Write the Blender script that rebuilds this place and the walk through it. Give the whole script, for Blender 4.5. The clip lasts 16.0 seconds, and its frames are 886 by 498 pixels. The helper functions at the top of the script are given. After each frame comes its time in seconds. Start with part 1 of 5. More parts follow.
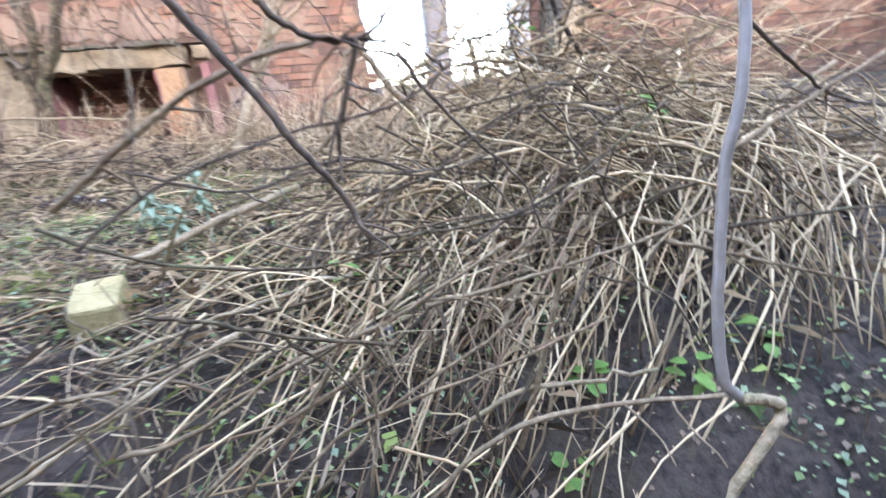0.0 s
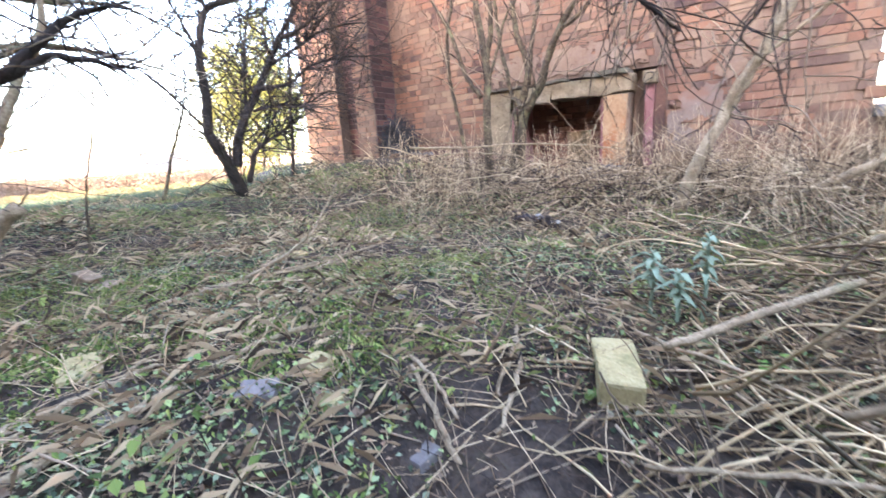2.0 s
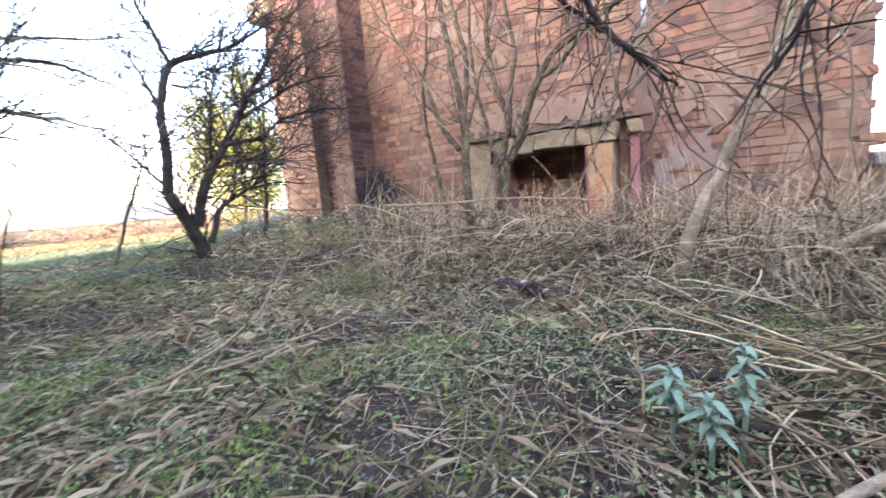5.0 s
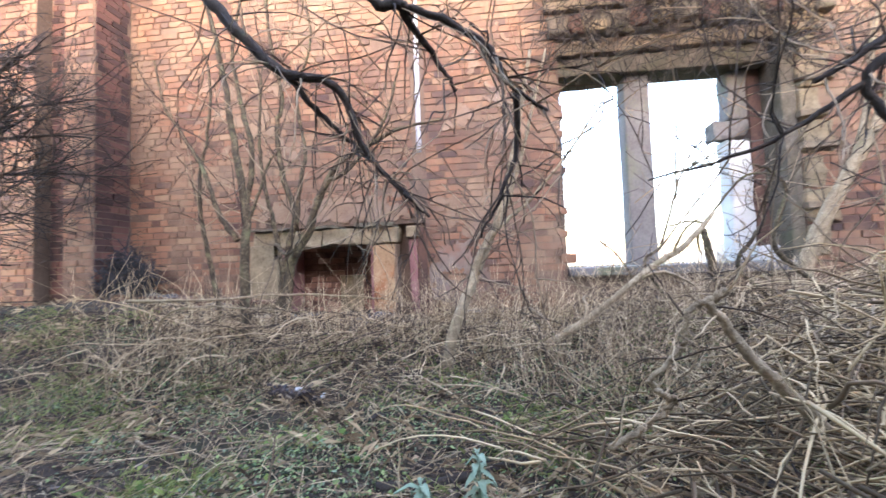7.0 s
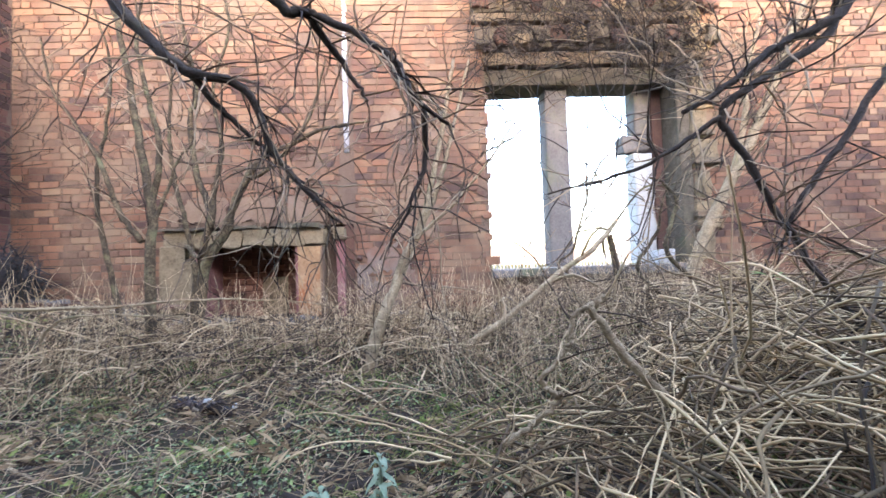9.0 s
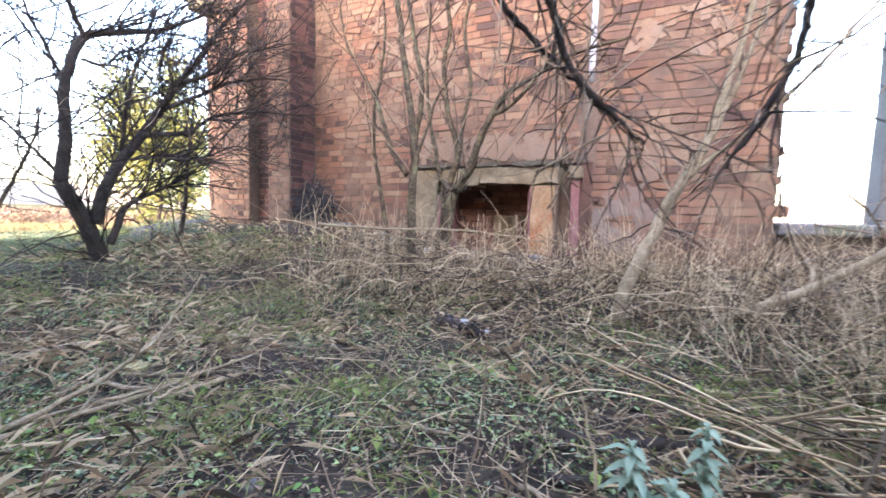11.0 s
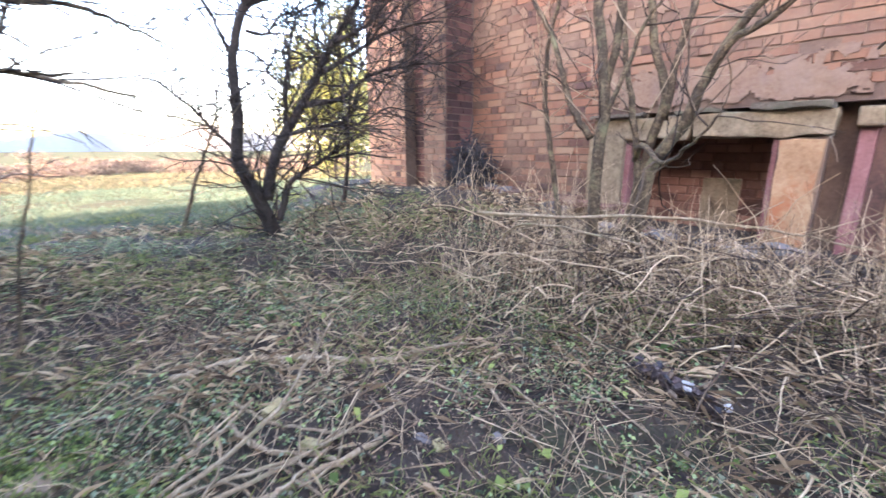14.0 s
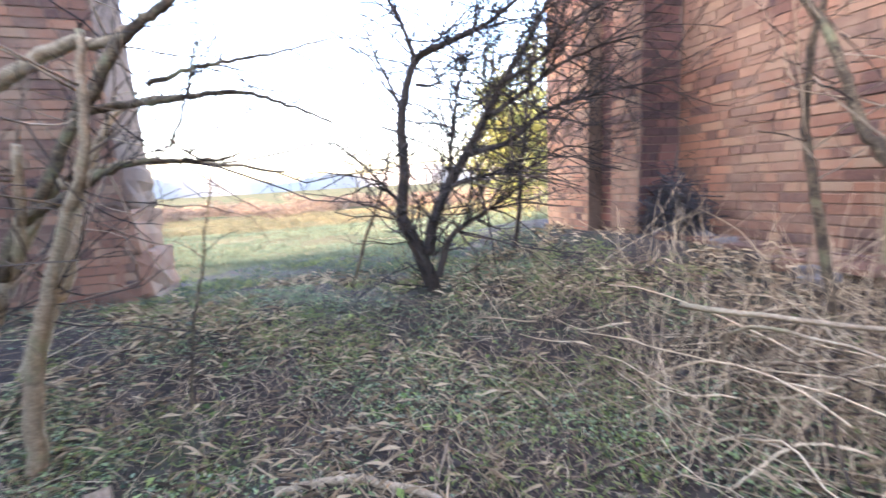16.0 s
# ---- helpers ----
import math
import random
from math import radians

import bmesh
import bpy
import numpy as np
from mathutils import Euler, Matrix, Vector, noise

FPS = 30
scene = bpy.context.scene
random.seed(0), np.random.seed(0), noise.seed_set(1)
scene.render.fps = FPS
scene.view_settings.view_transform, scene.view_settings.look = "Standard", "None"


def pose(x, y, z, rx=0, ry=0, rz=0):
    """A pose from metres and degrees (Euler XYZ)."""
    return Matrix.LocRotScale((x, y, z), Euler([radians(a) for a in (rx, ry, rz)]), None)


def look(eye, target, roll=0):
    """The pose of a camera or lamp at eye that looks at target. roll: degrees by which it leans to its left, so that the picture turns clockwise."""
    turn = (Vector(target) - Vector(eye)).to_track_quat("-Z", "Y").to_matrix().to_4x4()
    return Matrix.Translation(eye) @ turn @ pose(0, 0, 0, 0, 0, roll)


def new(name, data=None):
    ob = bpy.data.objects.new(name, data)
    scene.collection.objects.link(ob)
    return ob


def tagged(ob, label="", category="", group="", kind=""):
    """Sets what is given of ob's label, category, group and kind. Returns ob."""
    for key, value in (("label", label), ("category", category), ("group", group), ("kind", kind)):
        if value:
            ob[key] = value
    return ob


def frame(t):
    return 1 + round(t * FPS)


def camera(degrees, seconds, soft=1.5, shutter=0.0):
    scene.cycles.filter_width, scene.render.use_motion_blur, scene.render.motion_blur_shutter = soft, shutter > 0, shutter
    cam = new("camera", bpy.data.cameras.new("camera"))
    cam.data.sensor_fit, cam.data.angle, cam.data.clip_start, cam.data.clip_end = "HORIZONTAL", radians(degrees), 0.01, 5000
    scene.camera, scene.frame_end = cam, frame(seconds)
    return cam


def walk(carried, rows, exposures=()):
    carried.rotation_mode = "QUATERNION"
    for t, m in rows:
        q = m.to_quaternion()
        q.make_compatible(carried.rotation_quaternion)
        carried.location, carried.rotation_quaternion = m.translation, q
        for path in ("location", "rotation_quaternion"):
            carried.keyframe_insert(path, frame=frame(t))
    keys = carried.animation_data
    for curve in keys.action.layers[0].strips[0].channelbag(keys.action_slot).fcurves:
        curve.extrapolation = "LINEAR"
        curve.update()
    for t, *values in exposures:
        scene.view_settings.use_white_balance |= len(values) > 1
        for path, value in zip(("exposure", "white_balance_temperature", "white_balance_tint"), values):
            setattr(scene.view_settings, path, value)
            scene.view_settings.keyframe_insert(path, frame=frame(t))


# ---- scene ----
# camera and walk
cam = camera(94.1, 16.0, soft=1.5, shutter=0.4)
PATH = [
    (0, (0.133, 0.877, 0.422), (0.486, 2.744, -0.2), -5.4),
    (0.5, (0.134, 0.769, 0.499), (0.076, 2.711, 0.028), -2.3),
    (1, (0.002, 0.81, 0.513), (-0.626, 2.672, 0.139), -2.0),
    (1.5, (-0.261, 0.946, 0.502), (-1.247, 2.631, 0.067), -3.6),
    (2, (-0.395, 1.019, 0.629), (-1.554, 2.584, 0.175), -3.7),
    (2.5, (-0.466, 1.084, 0.657), (-1.801, 2.521, 0.27), -3.1),
    (3, (-0.508, 1.124, 0.677), (-1.962, 2.462, 0.367), -3.4),
    (3.2, (-0.506, 1.122, 0.69), (-1.991, 2.433, 0.413), -3.8),
    (5.3, (-0.521, 1.45, 0.751), (-1.511, 3.172, 0.519), -4.0),
    (5.5, (-0.513, 1.466, 0.755), (-1.398, 3.249, 0.558), -3.3),
    (6, (-0.474, 1.471, 0.774), (-1.128, 3.359, 0.682), -2.3),
    (6.5, (-0.421, 1.455, 0.819), (-0.838, 3.411, 0.841), -2.0),
    (7, (-0.421, 1.435, 0.835), (-0.645, 3.42, 0.932), -2.0),
    (7.5, (-0.363, 1.421, 0.842), (-0.366, 3.416, 0.976), -2.3),
    (8, (-0.318, 1.384, 0.858), (-0.191, 3.376, 0.994), -2.4),
    (8.2, (-0.312, 1.378, 0.866), (-0.136, 3.366, 0.99), -2.3),
    (10.3, (-0.44, 1.438, 0.837), (-0.911, 3.382, 0.805), 0.4),
    (10.5, (-0.497, 1.445, 0.826), (-1.093, 3.353, 0.755), 1.0),
    (11, (-0.656, 1.52, 0.793), (-1.511, 3.32, 0.626), 1.6),
    (11.5, (-0.745, 1.606, 0.893), (-1.722, 3.332, 0.628), 0.9),
    (12, (-0.818, 1.647, 0.917), (-2.038, 3.203, 0.617), -0.8),
    (12.5, (-0.964, 1.763, 0.893), (-2.352, 3.163, 0.555), -1.2),
    (13, (-1.006, 1.822, 0.852), (-2.514, 3.083, 0.488), -1.3),
    (13.5, (-1.136, 2.026, 1.014), (-2.654, 3.25, 0.57), -0.9),
    (14, (-1.199, 2.097, 1.082), (-2.611, 3.432, 0.61), -0.2),
    (14.5, (-1.381, 2.303, 1.141), (-2.598, 3.818, 0.665), -0.4),
    (15, (-1.472, 2.433, 1.258), (-2.752, 3.895, 0.784), -2.2),
    (15.5, (-1.597, 2.554, 1.257), (-3.233, 3.623, 0.835), -2.9),
    (16, (-1.643, 2.599, 1.259), (-3.525, 3.192, 0.935), -3.2),
]
walk(cam, [(t, look(eye, target, roll)) for t, eye, target, roll in PATH], [(0.0, 5.68, 6450, 24), (0.5, 5.68, 6350, 22), (1.0, 5.42, 6150, 20), (2.0, 5.3, 6350, 25), (3.0, 5.16, 6350, 26), (5.5, 4.95, 6300, 25), (8.0, 4.78, 6250, 21), (10.5, 4.93, 6300, 24), (13.0, 5.1, 6200, 28), (16.0, 5.02, 6200, 28)])

# sky and sun: a low, hazy winter sun behind an added, unseen south wall
SUN_AZ, SUN_EL = 168.0, 9.0
world = bpy.data.worlds.new("world")
scene.world = world
world.use_nodes = True
wn = world.node_tree.nodes
sky = wn.new("ShaderNodeTexSky")
sky.sky_type = "NISHITA"
sky.sun_disc = False
sky.sun_elevation, sky.sun_rotation = radians(SUN_EL), radians(SUN_AZ)
sky.air_density, sky.dust_density, sky.ozone_density = 1.0, 3.0, 1.5
wn["Background"].inputs["Strength"].default_value = 0.15
world.node_tree.links.new(sky.outputs["Color"], wn["Background"].inputs["Color"])
sun_data = bpy.data.lights.new("sun", "SUN")
sun_data.energy, sun_data.angle, sun_data.color = 0.8, radians(3.0), (1.0, 0.86, 0.68)
sun = new("sun", sun_data)
az, el = radians(SUN_AZ), radians(SUN_EL)
sun_from = Vector((math.sin(az) * math.cos(el), math.cos(az) * math.cos(el), math.sin(el)))
sun.matrix_basis = look(sun_from * 40, (0, 0, 0))

rng = np.random.default_rng(7)


# ---------------------------------------------------------------- materials
def material(name, stops, scale=6.0, rough=0.85, bump=0.3, fine=60.0, random_from="", own_share=0.5, spec=0.3, stain=None, metal=0.0, see_through=0.0, soot=None):
    """Colour stops mixed by noise at two scales, with relief; random_from: object or island gives each piece its own tone."""
    m = bpy.data.materials.new(name)
    m.use_nodes = True
    nt = m.node_tree
    nodes, links = nt.nodes, nt.links
    bsdf = nodes["Principled BSDF"]
    geo = nodes.new("ShaderNodeNewGeometry")
    big, small = nodes.new("ShaderNodeTexNoise"), nodes.new("ShaderNodeTexNoise")
    for tex, sc, det in ((big, scale, 5.0), (small, fine, 4.0)):
        tex.inputs["Scale"].default_value, tex.inputs["Detail"].default_value = sc, det
        tex.inputs["Roughness"].default_value = 0.65
        links.new(geo.outputs["Position"], tex.inputs["Vector"])
    mix = nodes.new("ShaderNodeMath")
    mix.operation = "MULTIPLY_ADD"
    mix.inputs[1].default_value = 0.45
    links.new(small.outputs["Fac"], mix.inputs[0])
    half = nodes.new("ShaderNodeMath")
    half.operation = "MULTIPLY"
    half.inputs[1].default_value = 0.55
    links.new(big.outputs["Fac"], half.inputs[0])
    links.new(half.outputs[0], mix.inputs[2])
    value = mix.outputs[0]
    if random_from:
        info = nodes.new("ShaderNodeObjectInfo") if random_from == "object" else geo
        own = info.outputs["Random"] if random_from == "object" else geo.outputs["Random Per Island"]
        blend = nodes.new("ShaderNodeMix")
        blend.inputs["Factor"].default_value = own_share
        links.new(value, blend.inputs["A"])
        links.new(own, blend.inputs["B"])
        value = blend.outputs["Result"]
    ramp = nodes.new("ShaderNodeValToRGB")
    cr = ramp.color_ramp
    lo, hi = (0.3, 0.7) if not random_from else (0.22, 0.78)
    while len(cr.elements) < len(stops):
        cr.elements.new(0.5)
    for k, col in enumerate(stops):
        cr.elements[k].position = lo + (hi - lo) * k / max(1, len(stops) - 1)
        cr.elements[k].color = (*col, 1)
    links.new(value, ramp.inputs["Fac"])
    colour = ramp.outputs["Color"]
    if stain:
        tone, sc, lo2, hi2 = stain
        st = nodes.new("ShaderNodeTexNoise")
        st.inputs["Scale"].default_value, st.inputs["Detail"].default_value, st.inputs["Roughness"].default_value = sc, 7.0, 0.7
        links.new(geo.outputs["Position"], st.inputs["Vector"])
        rng_map = nodes.new("ShaderNodeMapRange")
        rng_map.inputs["From Min"].default_value, rng_map.inputs["From Max"].default_value = lo2, hi2
        links.new(st.outputs["Fac"], rng_map.inputs["Value"])
        over = nodes.new("ShaderNodeMix")
        over.data_type = "RGBA"
        links.new(rng_map.outputs["Result"], over.inputs["Factor"])
        links.new(colour, over.inputs[6])
        over.inputs[7].default_value = (*tone, 1)
        colour = over.outputs[2]
        if soot:
            st2 = nodes.new("ShaderNodeTexNoise")
            st2.inputs["Scale"].default_value, st2.inputs["Detail"].default_value, st2.inputs["Roughness"].default_value = soot[1], 8.0, 0.72
            shift = nodes.new("ShaderNodeMapping")
            shift.inputs["Location"].default_value = (17.0, 5.0, 3.0)
            shift.inputs["Scale"].default_value = (1.0, 1.0, 0.55)
            links.new(geo.outputs["Position"], shift.inputs["Vector"])
            links.new(shift.outputs["Vector"], st2.inputs["Vector"])
            map2 = nodes.new("ShaderNodeMapRange")
            map2.inputs["From Min"].default_value, map2.inputs["From Max"].default_value = 0.50, 0.74
            map2.inputs["To Max"].default_value = 0.8
            links.new(st2.outputs["Fac"], map2.inputs["Value"])
            over2 = nodes.new("ShaderNodeMix")
            over2.data_type = "RGBA"
            links.new(map2.outputs["Result"], over2.inputs["Factor"])
            links.new(colour, over2.inputs[6])
            over2.inputs[7].default_value = (*soot[0], 1)
            colour = over2.outputs[2]
    links.new(colour, bsdf.inputs["Base Color"])
    bsdf.inputs["Roughness"].default_value = rough
    bsdf.inputs["Specular IOR Level"].default_value = spec
    bsdf.inputs["Metallic"].default_value = metal
    if bump:
        bp = nodes.new("ShaderNodeBump")
        bp.inputs["Strength"].default_value, bp.inputs["Distance"].default_value = bump, 0.02
        links.new(value if not random_from else mix.outputs[0], bp.inputs["Height"])
        links.new(bp.outputs["Normal"], bsdf.inputs["Normal"])
    if see_through:
        thin = nodes.new("ShaderNodeBsdfTranslucent")
        links.new(colour, thin.inputs["Color"])
        add = nodes.new("ShaderNodeMixShader")
        add.inputs["Fac"].default_value = see_through
        links.new(bsdf.outputs[0], add.inputs[1])
        links.new(thin.outputs[0], add.inputs[2])
        links.new(add.outputs[0], nodes["Material Output"].inputs["Surface"])
    return m


BRICKS = [(0.055, 0.034, 0.03), (0.115, 0.06, 0.041), (0.18, 0.088, 0.053), (0.225, 0.113, 0.065), (0.225, 0.15, 0.092)]
LIME = ((0.215, 0.145, 0.095), 1.1, 0.44, 0.70)
SOOT = ((0.05, 0.034, 0.031), 0.8)
M_BRICK = material("red_brick", BRICKS, 3.0, 0.9, 0.35, 70, random_from="object", stain=LIME, soot=SOOT)
M_BRICK_JOINED = material("red_brick_far", BRICKS, 3.0, 0.9, 0.35, 70, random_from="island", stain=LIME, soot=SOOT)
M_YELLOW_BRICK = material("buff_brick", [(0.17, 0.10, 0.06), (0.28, 0.175, 0.10), (0.36, 0.25, 0.145)], 3.0, 0.9, 0.3, 70, random_from="object", stain=((0.30, 0.22, 0.14), 3.0, 0.45, 0.7), soot=((0.09, 0.06, 0.045), 2.0))
M_MORTAR = material("lime_mortar", [(0.075, 0.048, 0.036), (0.125, 0.082, 0.058), (0.185, 0.13, 0.09)], 2.0, 0.95, 0.5, 45, stain=LIME, soot=SOOT)
# soot in the flue; also the painted shade of slot, recess and void
M_SOOT_SHADE = material("soot_and_shade_brick", [(0.05, 0.035, 0.03), (0.11, 0.06, 0.045), (0.17, 0.09, 0.06)], 2.0, 0.95, 0.4, 40)
M_FIREBACK = material("smoked_brick", [(0.09, 0.045, 0.032), (0.20, 0.10, 0.065), (0.29, 0.16, 0.105)], 2.5, 0.95, 0.4, 30, random_from="object")
M_BUFF_PLASTER = material("buff_plaster", [(0.20, 0.10, 0.05), (0.33, 0.205, 0.11), (0.42, 0.30, 0.175)], 4.0, 0.95, 0.6, 30, stain=((0.30, 0.115, 0.05), 3.5, 0.5, 0.66))
M_RED_PAINT = material("faded_red_paint", [(0.14, 0.06, 0.055), (0.22, 0.10, 0.09), (0.30, 0.18, 0.16)], 4.0, 0.8, 0.2, 50)
M_STONE = material("weathered_sandstone", [(0.09, 0.066, 0.04), (0.20, 0.15, 0.09), (0.31, 0.235, 0.145)], 7.0, 0.95, 0.45, 45, stain=((0.13, 0.13, 0.08), 1.6, 0.55, 0.75))
M_GREY_STONE = material("grey_stone", [(0.09, 0.078, 0.072), (0.145, 0.13, 0.12), (0.20, 0.18, 0.165)], 3.0, 0.92, 0.4, 40, stain=((0.14, 0.14, 0.08), 1.4, 0.55, 0.72))
M_MOSSY = material("mossy_stone", [(0.05, 0.04, 0.03), (0.11, 0.09, 0.065), (0.19, 0.155, 0.115)], 7.0, 0.95, 0.6, 60, stain=((0.085, 0.082, 0.045), 2.0, 0.5, 0.7))
# darker brick: shade of the pier's side and chase painted in, with soot
M_SHADE_SOOT_BRICK = material("shaded_sooty_brick_face", [(0.035, 0.022, 0.02), (0.085, 0.044, 0.036), (0.15, 0.068, 0.05)], 2.0, 0.95, 0.4, 40, random_from="island")
M_BLOCK = material("yellow_sandstone", [(0.18, 0.145, 0.07), (0.32, 0.26, 0.125), (0.42, 0.35, 0.19)], 14.0, 0.95, 0.6, 90, stain=((0.11, 0.12, 0.035), 9.0, 0.5, 0.72))
M_PLASTER_WHITE = material("pale_stone", [(0.36, 0.35, 0.33), (0.48, 0.47, 0.45)], 6.0, 0.9, 0.3, 60)
M_LEAD = material("dull_lead", [(0.26, 0.25, 0.26), (0.38, 0.37, 0.38)], 4.0, 0.55, 0.1, 30, spec=0.5)
M_TIMBER = material("rotten_timber", [(0.07, 0.05, 0.035), (0.16, 0.12, 0.08), (0.24, 0.19, 0.12)], 5.0, 0.95, 0.5, 60)
M_EARTH = material("earth_and_litter", [(0.007, 0.005, 0.004), (0.02, 0.0145, 0.011), (0.055, 0.041, 0.03), (0.045, 0.047, 0.02)], 5.0, 0.98, 1.0, 45, stain=((0.035, 0.05, 0.014), 0.8, 0.52, 0.74))
M_BARK = material("dark_bark", [(0.014, 0.010, 0.008), (0.034, 0.025, 0.019), (0.075, 0.056, 0.04)], 9.0, 0.9, 0.6, 90, stain=((0.10, 0.10, 0.05), 4.0, 0.60, 0.80))
# strong dark-to-pale contrast paints shaded sides and highlights, besides lichen
M_OLIVE_BARK = material("olive_bark", [(0.018, 0.012, 0.008), (0.065, 0.046, 0.026), (0.25, 0.185, 0.105)], 16.0, 0.88, 0.7, 70, stain=((0.17, 0.16, 0.08), 7.0, 0.52, 0.72))
M_PALE_BARK = material("pale_bark", [(0.085, 0.06, 0.035), (0.27, 0.20, 0.12), (0.47, 0.37, 0.24)], 18.0, 0.88, 0.8, 90, stain=((0.20, 0.19, 0.09), 4.0, 0.55, 0.75))
M_THORN = material("thorn_twigs", [(0.012, 0.009, 0.008), (0.03, 0.023, 0.018), (0.07, 0.052, 0.04)], 12.0, 0.9, 0.0, 60, random_from="island")
# the pale last stop paints some twigs as if brightly lit
M_TWIG = material("dark_to_lit_twigs", [(0.025, 0.018, 0.014), (0.085, 0.06, 0.04), (0.30, 0.225, 0.145)], 12.0, 0.9, 0.0, 60, random_from="island", own_share=0.85)
M_CANE = material("dead_canes", [(0.045, 0.03, 0.02), (0.30, 0.205, 0.115), (0.64, 0.49, 0.30), (0.38, 0.265, 0.155), (0.06, 0.04, 0.027)], 8.0, 0.85, 0.0, 60, random_from="island", own_share=0.85)
M_HEAP = material("straw_olive_canes", [(0.07, 0.048, 0.025), (0.33, 0.235, 0.12), (0.62, 0.475, 0.275), (0.36, 0.255, 0.135), (0.12, 0.08, 0.044)], 8.0, 0.85, 0.0, 60, random_from="island", own_share=0.85)
M_DRY_CANE = material("straw_canes", [(0.06, 0.04, 0.022), (0.34, 0.235, 0.12), (0.62, 0.47, 0.27), (0.16, 0.105, 0.058)], 8.0, 0.8, 0.0, 60, random_from="island", own_share=0.85)
M_STRAW = material("dead_grass", [(0.05, 0.033, 0.02), (0.34, 0.235, 0.135), (0.68, 0.52, 0.32), (0.50, 0.37, 0.225), (0.22, 0.15, 0.085)], 6.0, 0.9, 0.0, 60, random_from="island", own_share=0.85)
M_GRASS = material("winter_grass", [(0.10, 0.13, 0.045), (0.20, 0.24, 0.075), (0.29, 0.32, 0.105), (0.30, 0.28, 0.125)], 3.0, 0.85, 0.0, 60, random_from="island", see_through=0.25)
M_LEAF = material("low_green_leaves", [(0.03, 0.05, 0.022), (0.14, 0.20, 0.075), (0.32, 0.40, 0.15), (0.22, 0.28, 0.17), (0.16, 0.11, 0.07)], 3.0, 0.6, 0.0, 60, random_from="island", own_share=0.85, see_through=0.25)
M_DEAD_LEAF = material("fallen_leaves", [(0.035, 0.023, 0.016), (0.10, 0.065, 0.042), (0.27, 0.19, 0.12)], 5.0, 0.9, 0.0, 60, random_from="island", own_share=0.85)
M_FRESH = material("fresh_leaf", [(0.07, 0.14, 0.03), (0.12, 0.22, 0.045), (0.18, 0.29, 0.07)], 9.0, 0.55, 0.1, 90, see_through=0.3)
M_MULLEIN = material("grey_green_leaf", [(0.13, 0.19, 0.12), (0.22, 0.285, 0.19), (0.31, 0.37, 0.27)], 9.0, 0.9, 0.3, 90, see_through=0.15)
M_CHAR = material("charred_wood", [(0.015, 0.011, 0.010), (0.06, 0.044, 0.04), (0.20, 0.155, 0.145)], 22.0, 0.9, 0.8, 50)
M_ASH = material("black_ash", [(0.012, 0.011, 0.012), (0.035, 0.032, 0.034), (0.08, 0.075, 0.08)], 9.0, 0.95, 0.8, 50)
M_YELLOW_LEAF = material("yellow_green_leaves", [(0.08, 0.09, 0.028), (0.145, 0.15, 0.042), (0.22, 0.21, 0.065)], 1.5, 0.7, 0.0, 20, random_from="island", see_through=0.4)
M_HAY = material("bleached_meadow", [(0.07, 0.07, 0.035), (0.12, 0.105, 0.055), (0.19, 0.15, 0.085), (0.10, 0.11, 0.05)], 0.5, 0.9, 0.0, 20, random_from="island")
# frost plus the near field's shade, both put into the grass colour
M_FROST_SHADE = material("frosted_shaded_grass", [(0.055, 0.085, 0.055), (0.10, 0.14, 0.09), (0.16, 0.20, 0.135), (0.15, 0.14, 0.08)], 0.8, 0.9, 0.0, 30, random_from="island", see_through=0.15)
M_MOSS = material("bright_moss", [(0.05, 0.08, 0.02), (0.13, 0.19, 0.045), (0.26, 0.31, 0.085)], 3.0, 0.9, 0.0, 60, random_from="island", own_share=0.85, see_through=0.2)
M_TAN_BLOCK = material("tan_sandstone", [(0.10, 0.068, 0.042), (0.22, 0.155, 0.098), (0.33, 0.245, 0.16)], 14.0, 0.95, 0.6, 90, stain=((0.08, 0.07, 0.035), 9.0, 0.48, 0.7))
M_RUSSET = material("russet_scrub", [(0.10, 0.07, 0.052), (0.17, 0.115, 0.085), (0.21, 0.17, 0.115)], 0.6, 1.0, 0.0, 6, random_from="island", spec=0.0)
# pale tone stands for distance haze; no volume is used
M_FAR_WOOD = material("haze_painted_wood", [(0.24, 0.225, 0.215), (0.31, 0.295, 0.28)], 0.05, 1.0, 0.0, 0.6, spec=0.0)
M_PLASTIC = material("grey_pipe", [(0.10, 0.08, 0.065), (0.17, 0.14, 0.115), (0.23, 0.20, 0.175)], 9.0, 0.45, 0.05, 60, spec=0.5)


# ---------------------------------------------------------------- builders
def mesh_of(name, verts, faces, mat, smooth=False):
    me = bpy.data.meshes.new(name)
    me.from_pydata(verts if isinstance(verts, list) else verts.tolist(), [], faces if isinstance(faces, list) else faces.tolist())
    me.materials.append(mat)
    if smooth:
        me.shade_smooth()
    me.update()
    return me


def part(name, me, parent, label=""):
    ob = new(name, me)
    ob.parent = parent
    if label:
        tagged(ob, label)
    return ob


def thing(name, label, category, at=(0, 0, 0), group="", kind=""):
    ob = new(name)
    ob.location = at
    ob.empty_display_size = 0.1
    return tagged(ob, label, category, group, kind)


